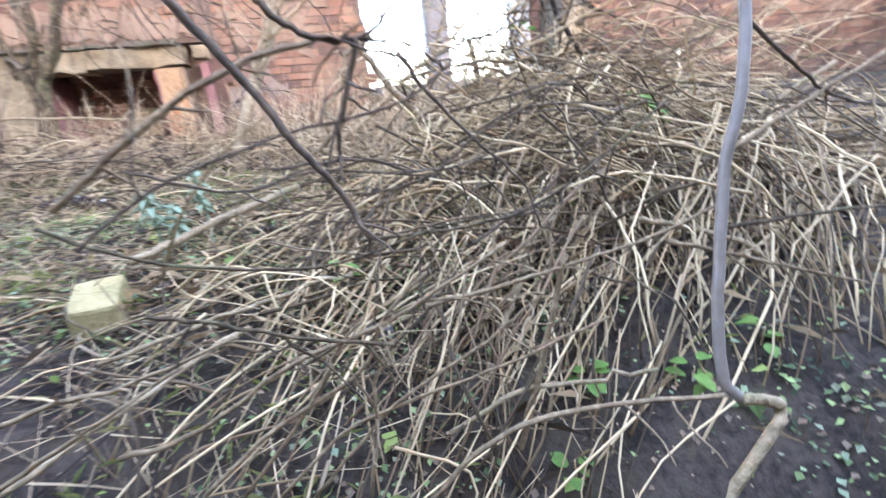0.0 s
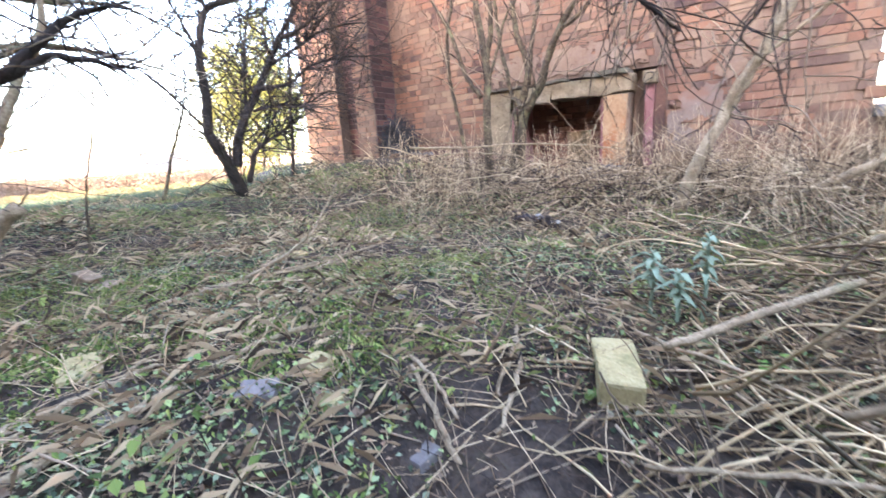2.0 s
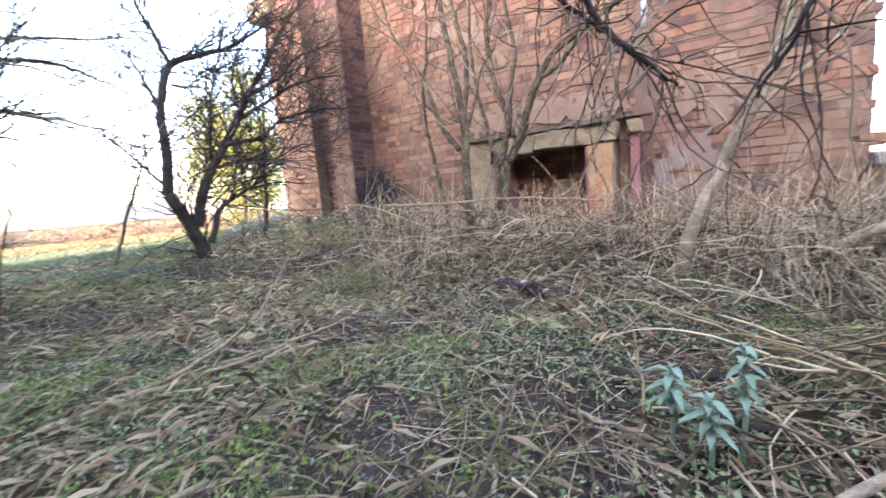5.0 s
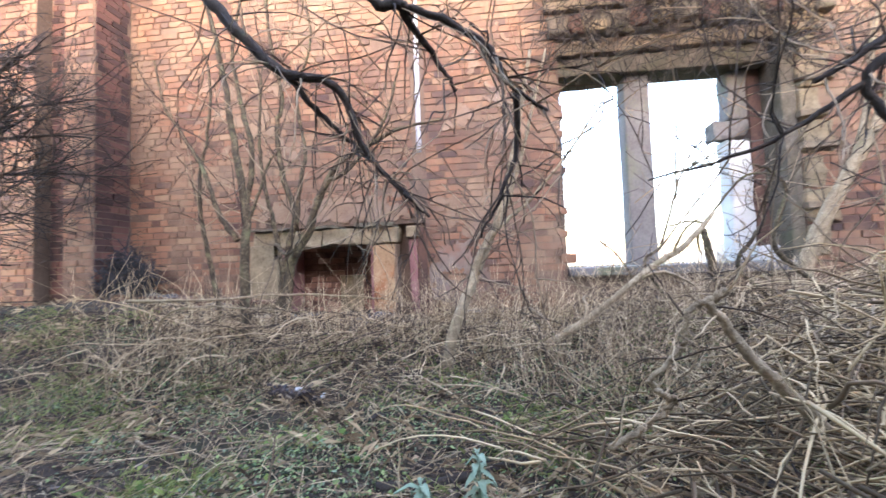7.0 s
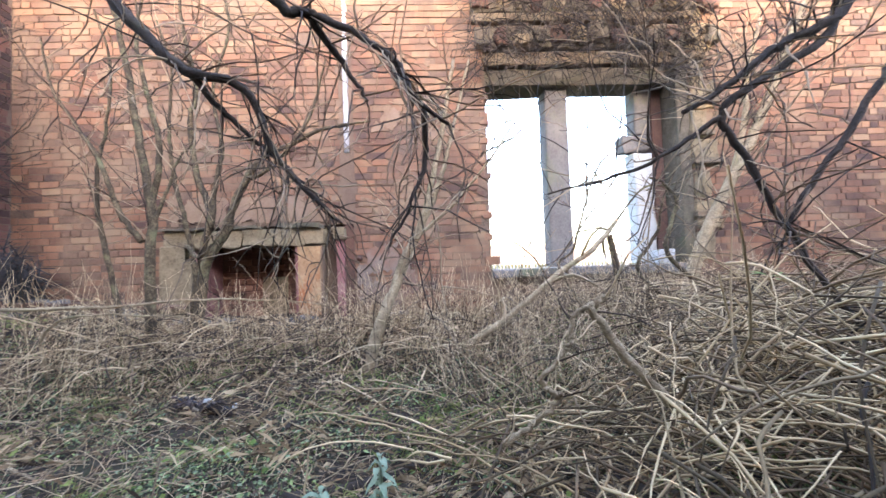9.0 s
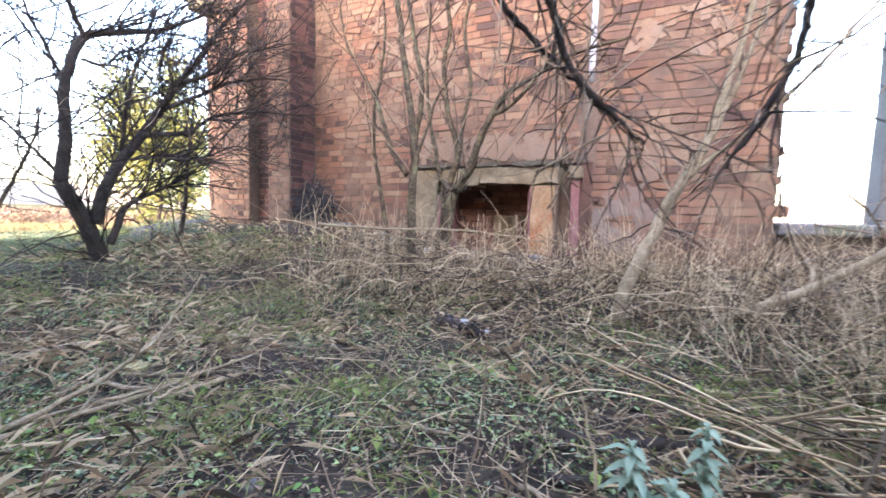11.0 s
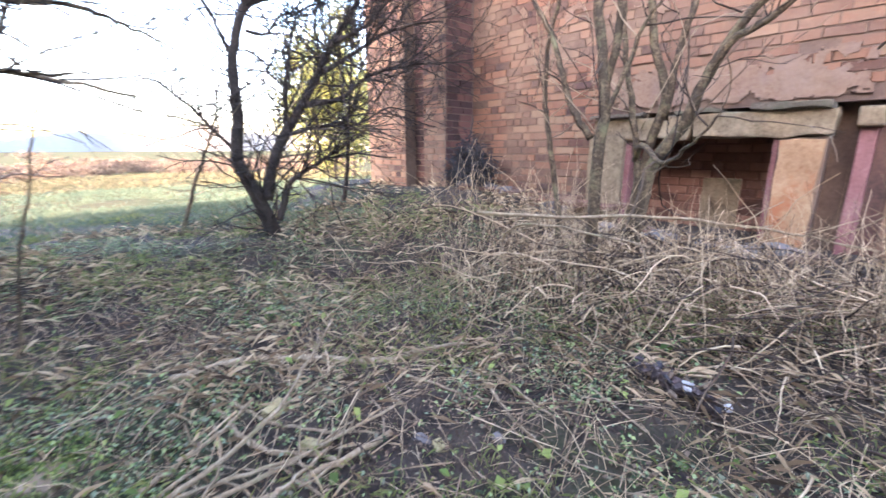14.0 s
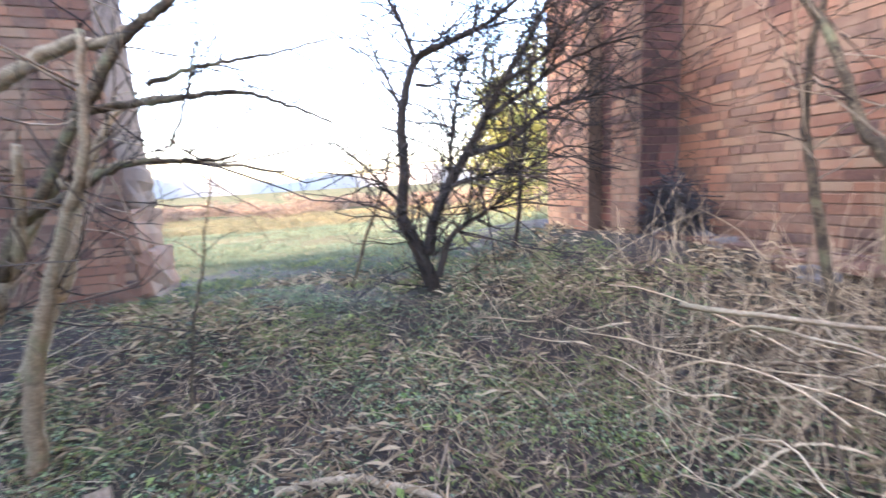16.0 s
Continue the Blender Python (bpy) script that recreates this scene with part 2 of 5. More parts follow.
def box_mesh(name, boxes, mat, bevel=0.0, rough_by=0.0, seed=0, cuts=0):
    """Boxes (x0, x1, y0, y1, z0, z1) in one mesh, with bevelled and worn edges."""
    bm = bmesh.new()
    for x0, x1, y0, y1, z0, z1 in boxes:
        made = bmesh.ops.create_cube(bm, size=1.0)["verts"]
        for v in made:
            v.co = Vector(((x0 + x1) / 2 + v.co.x * (x1 - x0), (y0 + y1) / 2 + v.co.y * (y1 - y0), (z0 + z1) / 2 + v.co.z * (z1 - z0)))
    if bevel:
        bmesh.ops.bevel(bm, geom=bm.edges[:], offset=bevel, segments=2, affect="EDGES", profile=0.6)
    if cuts:
        bmesh.ops.subdivide_edges(bm, edges=bm.edges[:], cuts=cuts, use_grid_fill=True)
    if rough_by:
        r = random.Random(seed)
        off = Vector((r.random() * 50, r.random() * 50, 0))
        for v in bm.verts:
            v.co += rough_by * noise.noise_vector(v.co * 6 + off)
    me = bpy.data.meshes.new(name)
    bm.to_mesh(me)
    bm.free()
    me.materials.append(mat)
    return me


def tubes(name, paths, mat, sides=4):
    """Tapering stems along paths [(points, radii)], in one mesh."""
    ring = np.arange(sides) * 2 * math.pi / sides
    cs, sn = np.cos(ring)[None, :, None], np.sin(ring)[None, :, None]
    vs, fs, base = [], [], 0
    for pts, rad in paths:
        p = np.asarray(pts, float)
        r = np.asarray(rad, float)
        n = len(p)
        t = np.gradient(p, axis=0)
        t /= np.linalg.norm(t, axis=1, keepdims=True) + 1e-9
        up = np.array((0.31, 0.17, 0.93)) if abs(t[0, 2]) < 0.8 else np.array((0.9, 0.3, 0.1))
        a = np.cross(t, up)
        a /= np.linalg.norm(a, axis=1, keepdims=True) + 1e-9
        b = np.cross(t, a)
        v = p[:, None, :] + r[:, None, None] * (a[:, None, :] * cs + b[:, None, :] * sn)
        vs.append(v.reshape(-1, 3))
        i = np.arange(n - 1)[:, None] * sides
        k = np.arange(sides)[None, :]
        q = np.stack([i + k, i + (k + 1) % sides, i + sides + (k + 1) % sides, i + sides + k], -1).reshape(-1, 4) + base
        fs += q.tolist()
        fs.append((base + np.arange(sides)[::-1]).tolist())
        fs.append((base + (n - 1) * sides + np.arange(sides)).tolist())
        base += n * sides
    return mesh_of(name, np.concatenate(vs), fs, mat, smooth=True)


def bend(points, n):
    """A smooth line of n points through the given ones (Catmull-Rom)."""
    p = np.asarray(points, float)
    q = np.vstack([2 * p[0] - p[1], p, 2 * p[-1] - p[-2]])
    out = []
    for u in np.linspace(0, len(p) - 1 - 1e-6, n):
        k = int(u)
        f = u - k
        a, b, c, d = q[k], q[k + 1], q[k + 2], q[k + 3]
        out.append(0.5 * (2 * b + (c - a) * f + (2 * a - 5 * b + 4 * c - d) * f * f + (3 * b - a - 3 * c + d) * f ** 3))
    return np.array(out)


def limb(points, r0, r1, n=14, wob=0.012):
    p = bend(points, n)
    p[1:-1] += rng.normal(0, wob, (n - 2, 3))
    return p, np.linspace(r0, r1, n)


def twigs_on(paths, count, length, r, droop=0.0, levels=2, spread=0.9, start=0.25, up=0.25):
    """Side twigs on limbs, which fork again."""
    out = []
    weights = np.array([np.linalg.norm(p[-1] - p[0]) for p, _ in paths])
    weights /= weights.sum()
    for _ in range(count):
        p, rad = paths[rng.choice(len(paths), p=weights)]
        u = start + (1 - start) * rng.random()
        k = min(int(u * (len(p) - 1)), len(p) - 2)
        o = p[k] + (p[k + 1] - p[k]) * rng.random()
        t = p[k + 1] - p[k]
        t /= np.linalg.norm(t) + 1e-9
        d = t * 0.55 + rng.normal(0, spread, 3)
        d[2] += up * 1.0
        d /= np.linalg.norm(d)
        ln = length * rng.uniform(0.4, 1.25)
        n = 6
        pts = [o]
        for s in range(n):
            d = d + rng.normal(0, 0.16, 3)
            d[2] -= droop
            d /= np.linalg.norm(d)
            pts.append(pts[-1] + d * ln / n)
        r0 = min(r, max(rad[k] * 0.65, 0.0028))
        out.append((np.array(pts), np.linspace(r0, r0 * 0.5, n + 1)))
    if levels > 1:
        out += twigs_on(out, int(count * 2.0), length * 0.45, r * 0.65, droop, levels - 1, spread, 0.15, up)
    return out


def smooth(a, b, v):
    f = np.clip((v - a) / (b - a), 0, 1)
    return f * f * (3 - 2 * f)


def ground_z(x, y):
    """Height of the ground: a plateau, a bank up to the walls, and the hollow in which the walk begins."""
    x, y = np.asarray(x, float), np.asarray(y, float)
    inside = smooth(-11.0, -7.0, x)
    wall_bank = smooth(3.5, 5.9, y) * (1 - smooth(7.2, 9.5, y)) * (0.30 + 0.26 * smooth(-2.7, -4.0, x) + 0.14 * smooth(-0.3, 1.0, x))
    left_bank = 0.26 * smooth(-3.6, -5.3, x) * (1 - smooth(3.6, 5.2, y) * 0.9)
    hollow = -0.95 * np.exp(-((x - 0.3) ** 2 / np.where(x > 0.3, 2.2, 1.0) + (y - 0.5) ** 2) / (2 * 0.74 ** 2))
    near = np.exp(-((x + 1) ** 2 + (y - 3) ** 2) / 60.0)
    lumps = 0.035 * np.sin(2.3 * x + 1.1 * y) * np.sin(1.7 * y - 0.6 * x + 1.0) + 0.018 * np.sin(5.1 * x + 2.0) * np.sin(4.3 * y + 0.7) + 0.008 * np.sin(13 * x + 3 * y) * np.sin(11 * y - 2 * x)
    out = inside * (wall_bank + left_bank) + hollow + lumps * (0.25 + 0.75 * near)
    far = np.sqrt((x + 1) ** 2 + (y - 3) ** 2)
    return out - 0.4 * smooth(10, 40, far) + 0.5 * smooth(40, 200, far) * np.sin(x * 0.03) * np.sin(y * 0.025 + 1)


# ---------------------------------------------------------------- ground
def axis_steps(lo, hi, fine, reach):
    mid = np.arange(lo, hi + 1e-6, fine)
    out, step, v = [], fine, 0.0
    while v < reach:
        step *= 1.28
        v += step
        out.append(v)
    out = np.array(out)
    return np.concatenate([lo - out[::-1], mid, hi + out])


gx, gy = axis_steps(-7.0, 3.2, 0.05, 3000), axis_steps(0.0, 6.2, 0.05, 3000)
GX, GY = np.meshgrid(gx, gy)
near_mask = np.exp(-(((GX + 1.5) / 5) ** 2 + ((GY - 3) / 4) ** 2) ** 2)
GZ = ground_z(GX, GY) + near_mask * rng.normal(0, 0.011, GX.shape)
gv = np.stack([GX, GY, GZ], -1).reshape(-1, 3)
nxg = len(gx)
ii = (np.arange(len(gy) - 1)[:, None] * nxg + np.arange(nxg - 1)[None, :]).reshape(-1)
gf = np.stack([ii, ii + 1, ii + nxg + 1, ii + nxg], -1)
ground = tagged(new("ground", mesh_of("ground", gv, gf, M_EARTH, True)), "dark earth with leaf litter, moss and short winter grass", "ground", kind="structure")
M_PASTURE = material("winter_pasture", [(0.04, 0.05, 0.03), (0.07, 0.078, 0.042), (0.11, 0.09, 0.052), (0.052, 0.07, 0.042)], 0.35, 1.0, 0.3, 9.0, spec=0.0)
ground.data.materials.append(M_PASTURE)
fc = gv[gf].mean(1)
outside = (fc[:, 0] < -7.6 + 0.5 * np.sin(fc[:, 1] * 2)) | (fc[:, 1] > 7.4) | (fc[:, 0] > 9)
ground.data.polygons.foreach_set("material_index", outside.astype(np.int32))

# ---------------------------------------------------------------- the ruin's walls
WY = 6.30            # inner face of the north wall
FP_L, FP_R, FP_T = -2.98, -1.80, 1.14
WIN_L, WIN_R, WIN_B, WIN_T = 0.46, 3.00, 0.80, 3.08
TOP = 7.2
COURSE, LONG = 0.082, 0.225


def core(boxes, name, label):
    return tagged(new(name, box_mesh(name, boxes, M_MORTAR)), label, "wall", kind="structure")


def course_bricks(x0, x1, z0, z1, holes):
    """Brick places (x, z, length) of a running bond with headers, leaving out the holes."""
    out = []
    row = 0
    z = z0
    while z < z1:
        x = x0 - (0.5 * LONG if row % 2 else 0.0) - 0.03 * math.sin(row * 3.7)
        while x < x1:
            ln = LONG if rng.random() < 0.72 else LONG * 0.5
            a, b = max(x, x0), min(x + ln, x1)
            if b - a > 0.05:
                cuts = [(a, b)]
                for hx0, hx1, hz0, hz1 in holes:
                    if z + COURSE * 0.6 > hz0 and z + COURSE * 0.4 < hz1:
                        cuts = [c for p, q in cuts for c in ((p, min(q, hx0)), (max(p, hx1), q)) if c[1] - c[0] > 0.04]
                out += [(p, z, q - p) for p, q in cuts]
            x += ln
        z += COURSE
        row += 1
    return out


BRICK_VERTS = [(sx, sy, sz) for sx in (-0.5, 0.5) for sy in (-0.5, 0.5) for sz in (-0.5, 0.5)]


def brick_mesh(name, ln, depth, mat, seed):
    """One worn brick, its edges chipped."""
    bm = bmesh.new()
    made = bmesh.ops.create_cube(bm, size=1.0)["verts"]
    for v in made:
        v.co = Vector((v.co.x * (ln - 0.011), v.co.y * depth, v.co.z * (COURSE - 0.012)))
    front = [e for e in bm.edges if all(v.co.y < 0 for v in e.verts)]
    bmesh.ops.bevel(bm, geom=front, offset=0.005, segments=1, affect="EDGES")
    r = random.Random(seed)
    for v in bm.verts:
        v.co += Vector((r.uniform(-1, 1), r.uniform(-1, 1), r.uniform(-1, 1))) * 0.003
    me = bpy.data.meshes.new(name)
    bm.to_mesh(me)
    bm.free()
    me.materials.append(mat)
    return me


SHARED = {}


def lay_bricks(wall, places, to_world, pick, limit=300, mat=None, mat_joined=None, missing=0.012):
    """Bricks proud of the wall's core: the picked ones are pieces, the rest is joined."""
    mat, mat_joined = mat or M_BRICK, mat_joined or M_BRICK_JOINED
    vs, fs, made = [], [], 0
    for n, (x, z, ln) in enumerate(places):
        if rng.random() < missing:
            continue
        proud = 0.006 + 0.006 * rng.random() + (0.010 if rng.random() < 0.03 else 0.0)
        depth = 0.05
        if made < limit and pick(x, z):
            key = (round(ln, 2), int(rng.integers(3)), mat.name)
            if key not in SHARED:
                SHARED[key] = brick_mesh("brick", key[0], depth, mat, len(SHARED))
            ob = new("brick", SHARED[key])
            ob.parent = wall
            ob.matrix_basis = to_world @ Matrix.Translation((x + ln / 2, depth / 2 - proud, z + COURSE / 2)) @ pose(0, 0, 0, 0, rng.normal(0, 0.5), rng.normal(0, 0.4))
            made += 1
        else:
            b = len(vs)
            for sx, sy, sz in BRICK_VERTS:
                j = rng.normal(0, 0.0015, 3)
                p = to_world @ Vector((x + ln / 2 + sx * (ln - 0.011) + j[0], depth / 2 - proud + sy * depth + j[1], z + COURSE / 2 + sz * (COURSE - 0.012) + j[2]))
                vs.append(tuple(p))
            fs += [(b, b + 1, b + 3, b + 2), (b + 4, b + 6, b + 7, b + 5), (b, b + 4, b + 5, b + 1), (b + 2, b + 3, b + 7, b + 6), (b + 1, b + 5, b + 7, b + 3), (b, b + 2, b + 6, b + 4)]
    if vs:
        tagged(part("brickwork", mesh_of("brickwork", vs, fs, mat_joined), wall), "worn red bricks in lime mortar", kind="stuff")


# north wall, with the fireplace opening and the broken window
wall_north = core([
    (-5.06, -3.30, WY, 6.95, -0.4, TOP), (-3.30, -1.10, WY, 6.95, 1.40, TOP), (-3.30, FP_L, WY + 0.02, 6.95, -0.4, 1.40),
    (FP_L, FP_R, WY + 0.55, 6.95, -0.4, FP_T + 0.3), (FP_R, -1.16, WY + 0.16, 6.95, -0.4, 1.40), (-1.16, -1.10, WY, 6.95, -0.4, 1.40), (-1.10, WIN_L, WY, 6.95, -0.4, TOP),
    (WIN_L, WIN_R, WY + 0.02, 6.9, -0.4, WIN_B - 0.10), (WIN_L, WIN_R, WY + 0.10, 6.95, WIN_T + 0.6, TOP), (WIN_R, 8.6, WY, 6.95, -0.4, TOP)],
    "wall_north", "ruined red brick wall with a fireplace and a broken window")
HOLES = [(-3.32, -1.16, -1, 1.46), (WIN_L - 0.02, WIN_R, -1, 4.25), (-1.30, -1.14, 1.40, 3.6)]
# crumbled reveal of the window: some bricks gone at its left edge
RAG = [(WIN_L - d, WIN_L + 0.1, 0.9 + k * 0.176, 0.9 + k * 0.176 + w) for k, (d, w) in enumerate([(0.06, 0.09), (0.0, 0.1), (0.1, 0.17), (0.0, 0.1), (0.05, 0.17), (0.12, 0.09), (0.0, 0.1), (0.06, 0.17), (0.0, 0.1), (0.05, 0.1), (0.1, 0.1), (0.0, 0.1)])]
MAIN = course_bricks(-5.06, 8.6, -0.05, TOP, HOLES + RAG)
FACE_N = Matrix.Translation((0, WY, 0))
WALL_BRICKS = [(wall_north, MAIN, FACE_N, lambda x, z: -4.6 < x < -0.2 and 0.5 < z < 1.9)]

# pier at the wall's west end; its sooty cut chase and side are painted shade-dark
wall_pier = core([(-6.75, -5.86, 5.80, 6.95, -0.4, TOP), (-5.86, -5.47, 5.98, 6.95, -0.4, TOP), (-5.47, -5.06, 5.80, 6.95, -0.4, TOP)], "wall_pier", "brick pier at the wall's end, its sooty chase and side painted shade-dark")
PIER = course_bricks(-6.75, -5.06, -0.05, TOP, [(-5.86, -5.47, -1, 9)])
WALL_BRICKS.append((wall_pier, PIER, Matrix.Translation((0, 5.80, 0)), lambda x, z: z < 2.2))
SIDE = course_bricks(5.80, 6.28, -0.05, TOP, [])
chase_bricks = course_bricks(-5.86, -5.47, -0.05, TOP, [])
# chase and east-facing side get the brick with shade in its colour
lay_bricks(wall_pier, chase_bricks, Matrix.Translation((0, 5.98, 0)), lambda x, z: False, 0, M_SHADE_SOOT_BRICK, M_SHADE_SOOT_BRICK)
lay_bricks(wall_pier, SIDE, Matrix.Translation((-5.06, 0, 0)) @ pose(0, 0, 0, 0, 0, 90), lambda x, z: False, 0, M_SHADE_SOOT_BRICK, M_SHADE_SOOT_BRICK)

# west wall with its broken end, and walls closing the place; the south one blocks sun
wall_west = core([(-6.95, -6.20, -3.4, 0.98, -0.6, TOP)], "wall_west", "thick ruined brick side wall with a ragged end")
WEST = course_bricks(-0.98, 3.4, 0.0, TOP, [])
WALL_BRICKS.append((wall_west, WEST, Matrix.Translation((-6.20, 0, 0)) @ pose(0, 0, 0, 0, 0, 90) @ Matrix.Scale(-1, 4, (1, 0, 0)), lambda x, z: False))
# added out of view: keeps sun off the ruin, notch lets one patch through
sun_block_south = core([(-6.95, 5.30, -4.0, -3.4, -0.6, 6.4), (5.30, 6.75, -4.0, -3.4, -0.6, 5.58), (6.75, 14.0, -4.0, -3.4, -0.6, 6.4)], "sun_block_south", "added unseen wall behind, its notched top shaping the sunlight")
wall_east = core([(8.6, 9.2, -3.4, 6.95, -0.6, 3.2)], "wall_east", "plain brick wall closing the ruin's far side")


def worn_block(name, size, mat, seed, rough_by=0.012, bevel=0.015):
    sx, sy, sz = size
    return box_mesh(name, [(-sx / 2, sx / 2, -sy / 2, sy / 2, 0, sz)], mat, bevel, rough_by, seed, 2)


# crumbling stepped end of the west wall: rough stones and brick lumps
stones_end = [(-6.58, 0.80 + 0.10 * max(0, 1 - k / 5), -0.1 + k * 0.42, 0.74, 0.44 - 0.05 * k + 0.06 * (k % 2), 0.42) for k in range(9)]
for k, (x, y, z, sx, sy, sz) in enumerate(stones_end):
    if sy > 0.05:
        st = part("stone", worn_block("stone", (sx, sy, sz), M_BRICK if k % 3 else M_MORTAR, k, 0.06, 0.04), wall_west, "rough weathered end stone")
        st.location = (x, y, z)

for zz, sz in ((3.75, 0.16), (3.92, 0.14)):
    cb = part("corbel", worn_block("corbel", (0.55, 0.5, sz), M_STONE, int(zz * 10), 0.02, 0.02), wall_pier, "jutting buff stone corbel")
    cb.location = (-6.72, 5.92, zz)

# ---------------------------------------------------------------- fireplace
fire = thing("fireplace", "stone and buff brick fireplace with a sooty hearth", "fireplace", (-2.4, WY, 0.2))


def placed(name, boxes, mat, parent, label="", bevel=0.008, rough_by=0.008, cuts=2, seed=0):
    """A part given in world metres under a thing that stands at its own place."""
    o = parent.location
    me = box_mesh(name, [(a - o.x, b - o.x, c - o.y, d - o.y, e - o.z, f - o.z) for a, b, c, d, e, f in boxes], mat, bevel, rough_by, seed, cuts)
    return part(name, me, parent, label)


placed("jamb", [(-3.32, FP_L - 0.004, 6.17, 6.5, -0.2, 1.20)], M_STONE, fire, "buff stone jamb", 0.015, 0.02, 4, 1)
jamb_right = placed("jamb", [(FP_R + 0.004, -1.52, 6.22, 6.5, -0.2, 1.16)], M_MORTAR, fire, "buff brick jamb", 0.01, 0.01, 3, 2)
for k in range(12):
    row = [(-1.79, -1.66), (-1.655, -1.53)] if k % 2 else [(-1.79, -1.60), (-1.595, -1.53)]
    for a, b in row:
        pb = new("brick", brick_mesh("brick", b - a, 0.10, M_YELLOW_BRICK, k))
        pb.parent = jamb_right
        pb.location = ((a + b) / 2 - fire.location.x, 6.245 - WY, 0.10 + k * COURSE - 0.2 + COURSE / 2)
placed("plaster_skim", [(FP_R + 0.012, -1.54, 6.178, 6.20, 0.1, 1.14)], M_BUFF_PLASTER, fire, "crumbling orange-buff plaster on the jamb", 0.006, 0.02, 7, 74)
placed("lintel", [(-3.30, -2.42, 6.20, 6.5, FP_T + 0.02, 1.36)], M_STONE, fire, "cracked sandstone lintel half", 0.02, 0.035, 6, 3)
placed("lintel", [(-2.41, -1.50, 6.19, 6.5, FP_T + 0.03, 1.365)], M_STONE, fire, "cracked sandstone lintel half", 0.02, 0.035, 6, 17)
for k, (a, b, y, z0, z1) in enumerate(((-3.34, -2.85, 6.15, 1.365, 1.395), (-2.55, -2.2, 6.17, 1.37, 1.40), (-2.0, -1.52, 6.15, 1.36, 1.41))):
    placed("mantel_slab", [(a, b, y, 6.42, z0, z1)], M_MOSSY, fire, "broken piece of thin mantel slab", 0.008, 0.03, 4, 4 + k)
fireback = placed("fireback", [(FP_L, FP_R, 6.80, 6.845, -0.2, FP_T + 0.28)], M_FIREBACK, fire, "smoke-browned brick fireback", 0.0, 0.006, 5, 5)
for k in range(13):
    for j in range(6):
        a = FP_L + 0.055 + j * 0.19 - (0.09 if k % 2 else 0.0)
        b = min(a + 0.182, FP_R - 0.04)
        a = max(a, FP_L + 0.055)
        if b - a > 0.04:
            fb = new("brick", brick_mesh("brick", b - a, 0.05, M_FIREBACK, 300 + k * 7 + j))
            fb.parent = fireback
            fb.location = ((a + b) / 2 - fire.location.x, 6.815 - WY + rng.uniform(-0.004, 0.004), 0.30 + k * COURSE - 0.2 + COURSE / 2)
placed("fireback_panel", [(-2.42, -2.10, 6.775, 6.798, 0.25, 0.80)], M_STONE, fire, "paler patch of firebrick", 0.01, 0.006, 2, 6)
placed("cheek", [(FP_R - 0.035, FP_R, 6.24, 6.80, -0.2, FP_T)], M_RED_PAINT, fire, "red painted cheek", 0.0, 0.006, 3, 7)
placed("cheek", [(FP_L, FP_L + 0.05, 6.24, 6.80, -0.2, FP_T)], M_RED_PAINT, fire, "red painted cheek", 0.0, 0.006, 3, 8)
placed("throat", [(FP_L, FP_R, 6.40, 6.80, FP_T + 0.12, FP_T + 0.2)], M_SOOT_SHADE, fire, "black flue throat", 0.0, 0.006, 2, 9)
placed("hearth", [(FP_L - 0.1, FP_R + 0.1, 5.98, 6.8, 0.1, 0.30)], M_GREY_STONE, fire, "rubble-strewn hearth slab", 0.02, 0.02, 4, 10)

strip = thing("pilaster_strip", "faded red painted pilaster strip beside the fireplace", "pilaster", (-1.28, WY, 0.2))
placed("shaft", [(-1.37, -1.275, 6.26, 6.45, -0.1, 1.22)], M_RED_PAINT, strip, "", 0.01, 0.008, 3, 11)
placed("capital", [(-1.40, -1.25, 6.20, 6.45, 1.225, 1.36)], M_STONE, strip, "pale stone capital", 0.02, 0.012, 3, 12)
# dark backing paints the shade inside the empty slot
placed("backing", [(-1.27, -1.16, 6.325, 6.45, -0.1, 1.42)], M_SOOT_SHADE, strip, "dark backing painted for the shade in the empty slot", 0.0, 0.006, 2, 13)
# no hole is cut: a dark plug paints the hole's shade
pipe_hole = part("pipe_hole", tubes("pipe_hole", [(np.array([(-1.10, 6.235, 0.99), (-1.10, 6.32, 0.99)]), np.array([0.034, 0.034]))], M_SOOT_SHADE, 12), wall_north, "dark plug painted for the shade in a round pipe hole")

pipe = thing("lead_downpipe", "dull grey lead pipe in a slot up the wall", "pipe", (-1.22, WY, 1.5))
part("pipe", tubes("pipe", [limb([(0, 0.03, 0.75), (0.0, 0.03, 1.6), (0.01, 0.03, 3.2)], 0.045, 0.045, 8, 0.0)], M_LEAD, 10), pipe)
part("pipe", tubes("pipe", [limb([(-0.03, 0.05, -0.1), (-0.02, 0.05, 0.4), (-0.02, 0.05, 0.74)], 0.03, 0.03, 6, 0.0)], M_SOOT_SHADE, 8), pipe, "rusty dark lower length")

# ---------------------------------------------------------------- window
window = tagged(thing("window_1", "broken stone mullioned window without glass", "window", (1.7, 6.5, WIN_B)), kind="structure")
placed("window_sill", [(WIN_L + 0.01, 2.96, 6.22, 6.88, WIN_B - 0.10, WIN_B)], M_GREY_STONE, window, "mossy stone sill", 0.02, 0.02, 4, 20)
placed("mullion", [(1.25, 1.55, 6.52, 6.80, WIN_B + 0.002, WIN_T - 0.002)], M_GREY_STONE, window, "grey stone mullion", 0.03, 0.008, 3, 21)
# lower jamb paler than the upper: light on it is painted in
placed("jamb", [(2.42, 2.68, 6.60, 6.85, WIN_B + 0.002, 2.25)], M_PLASTER_WHITE, window, "broken stone jamb, its lit look put into the pale colour", 0.03, 0.03, 5, 22)
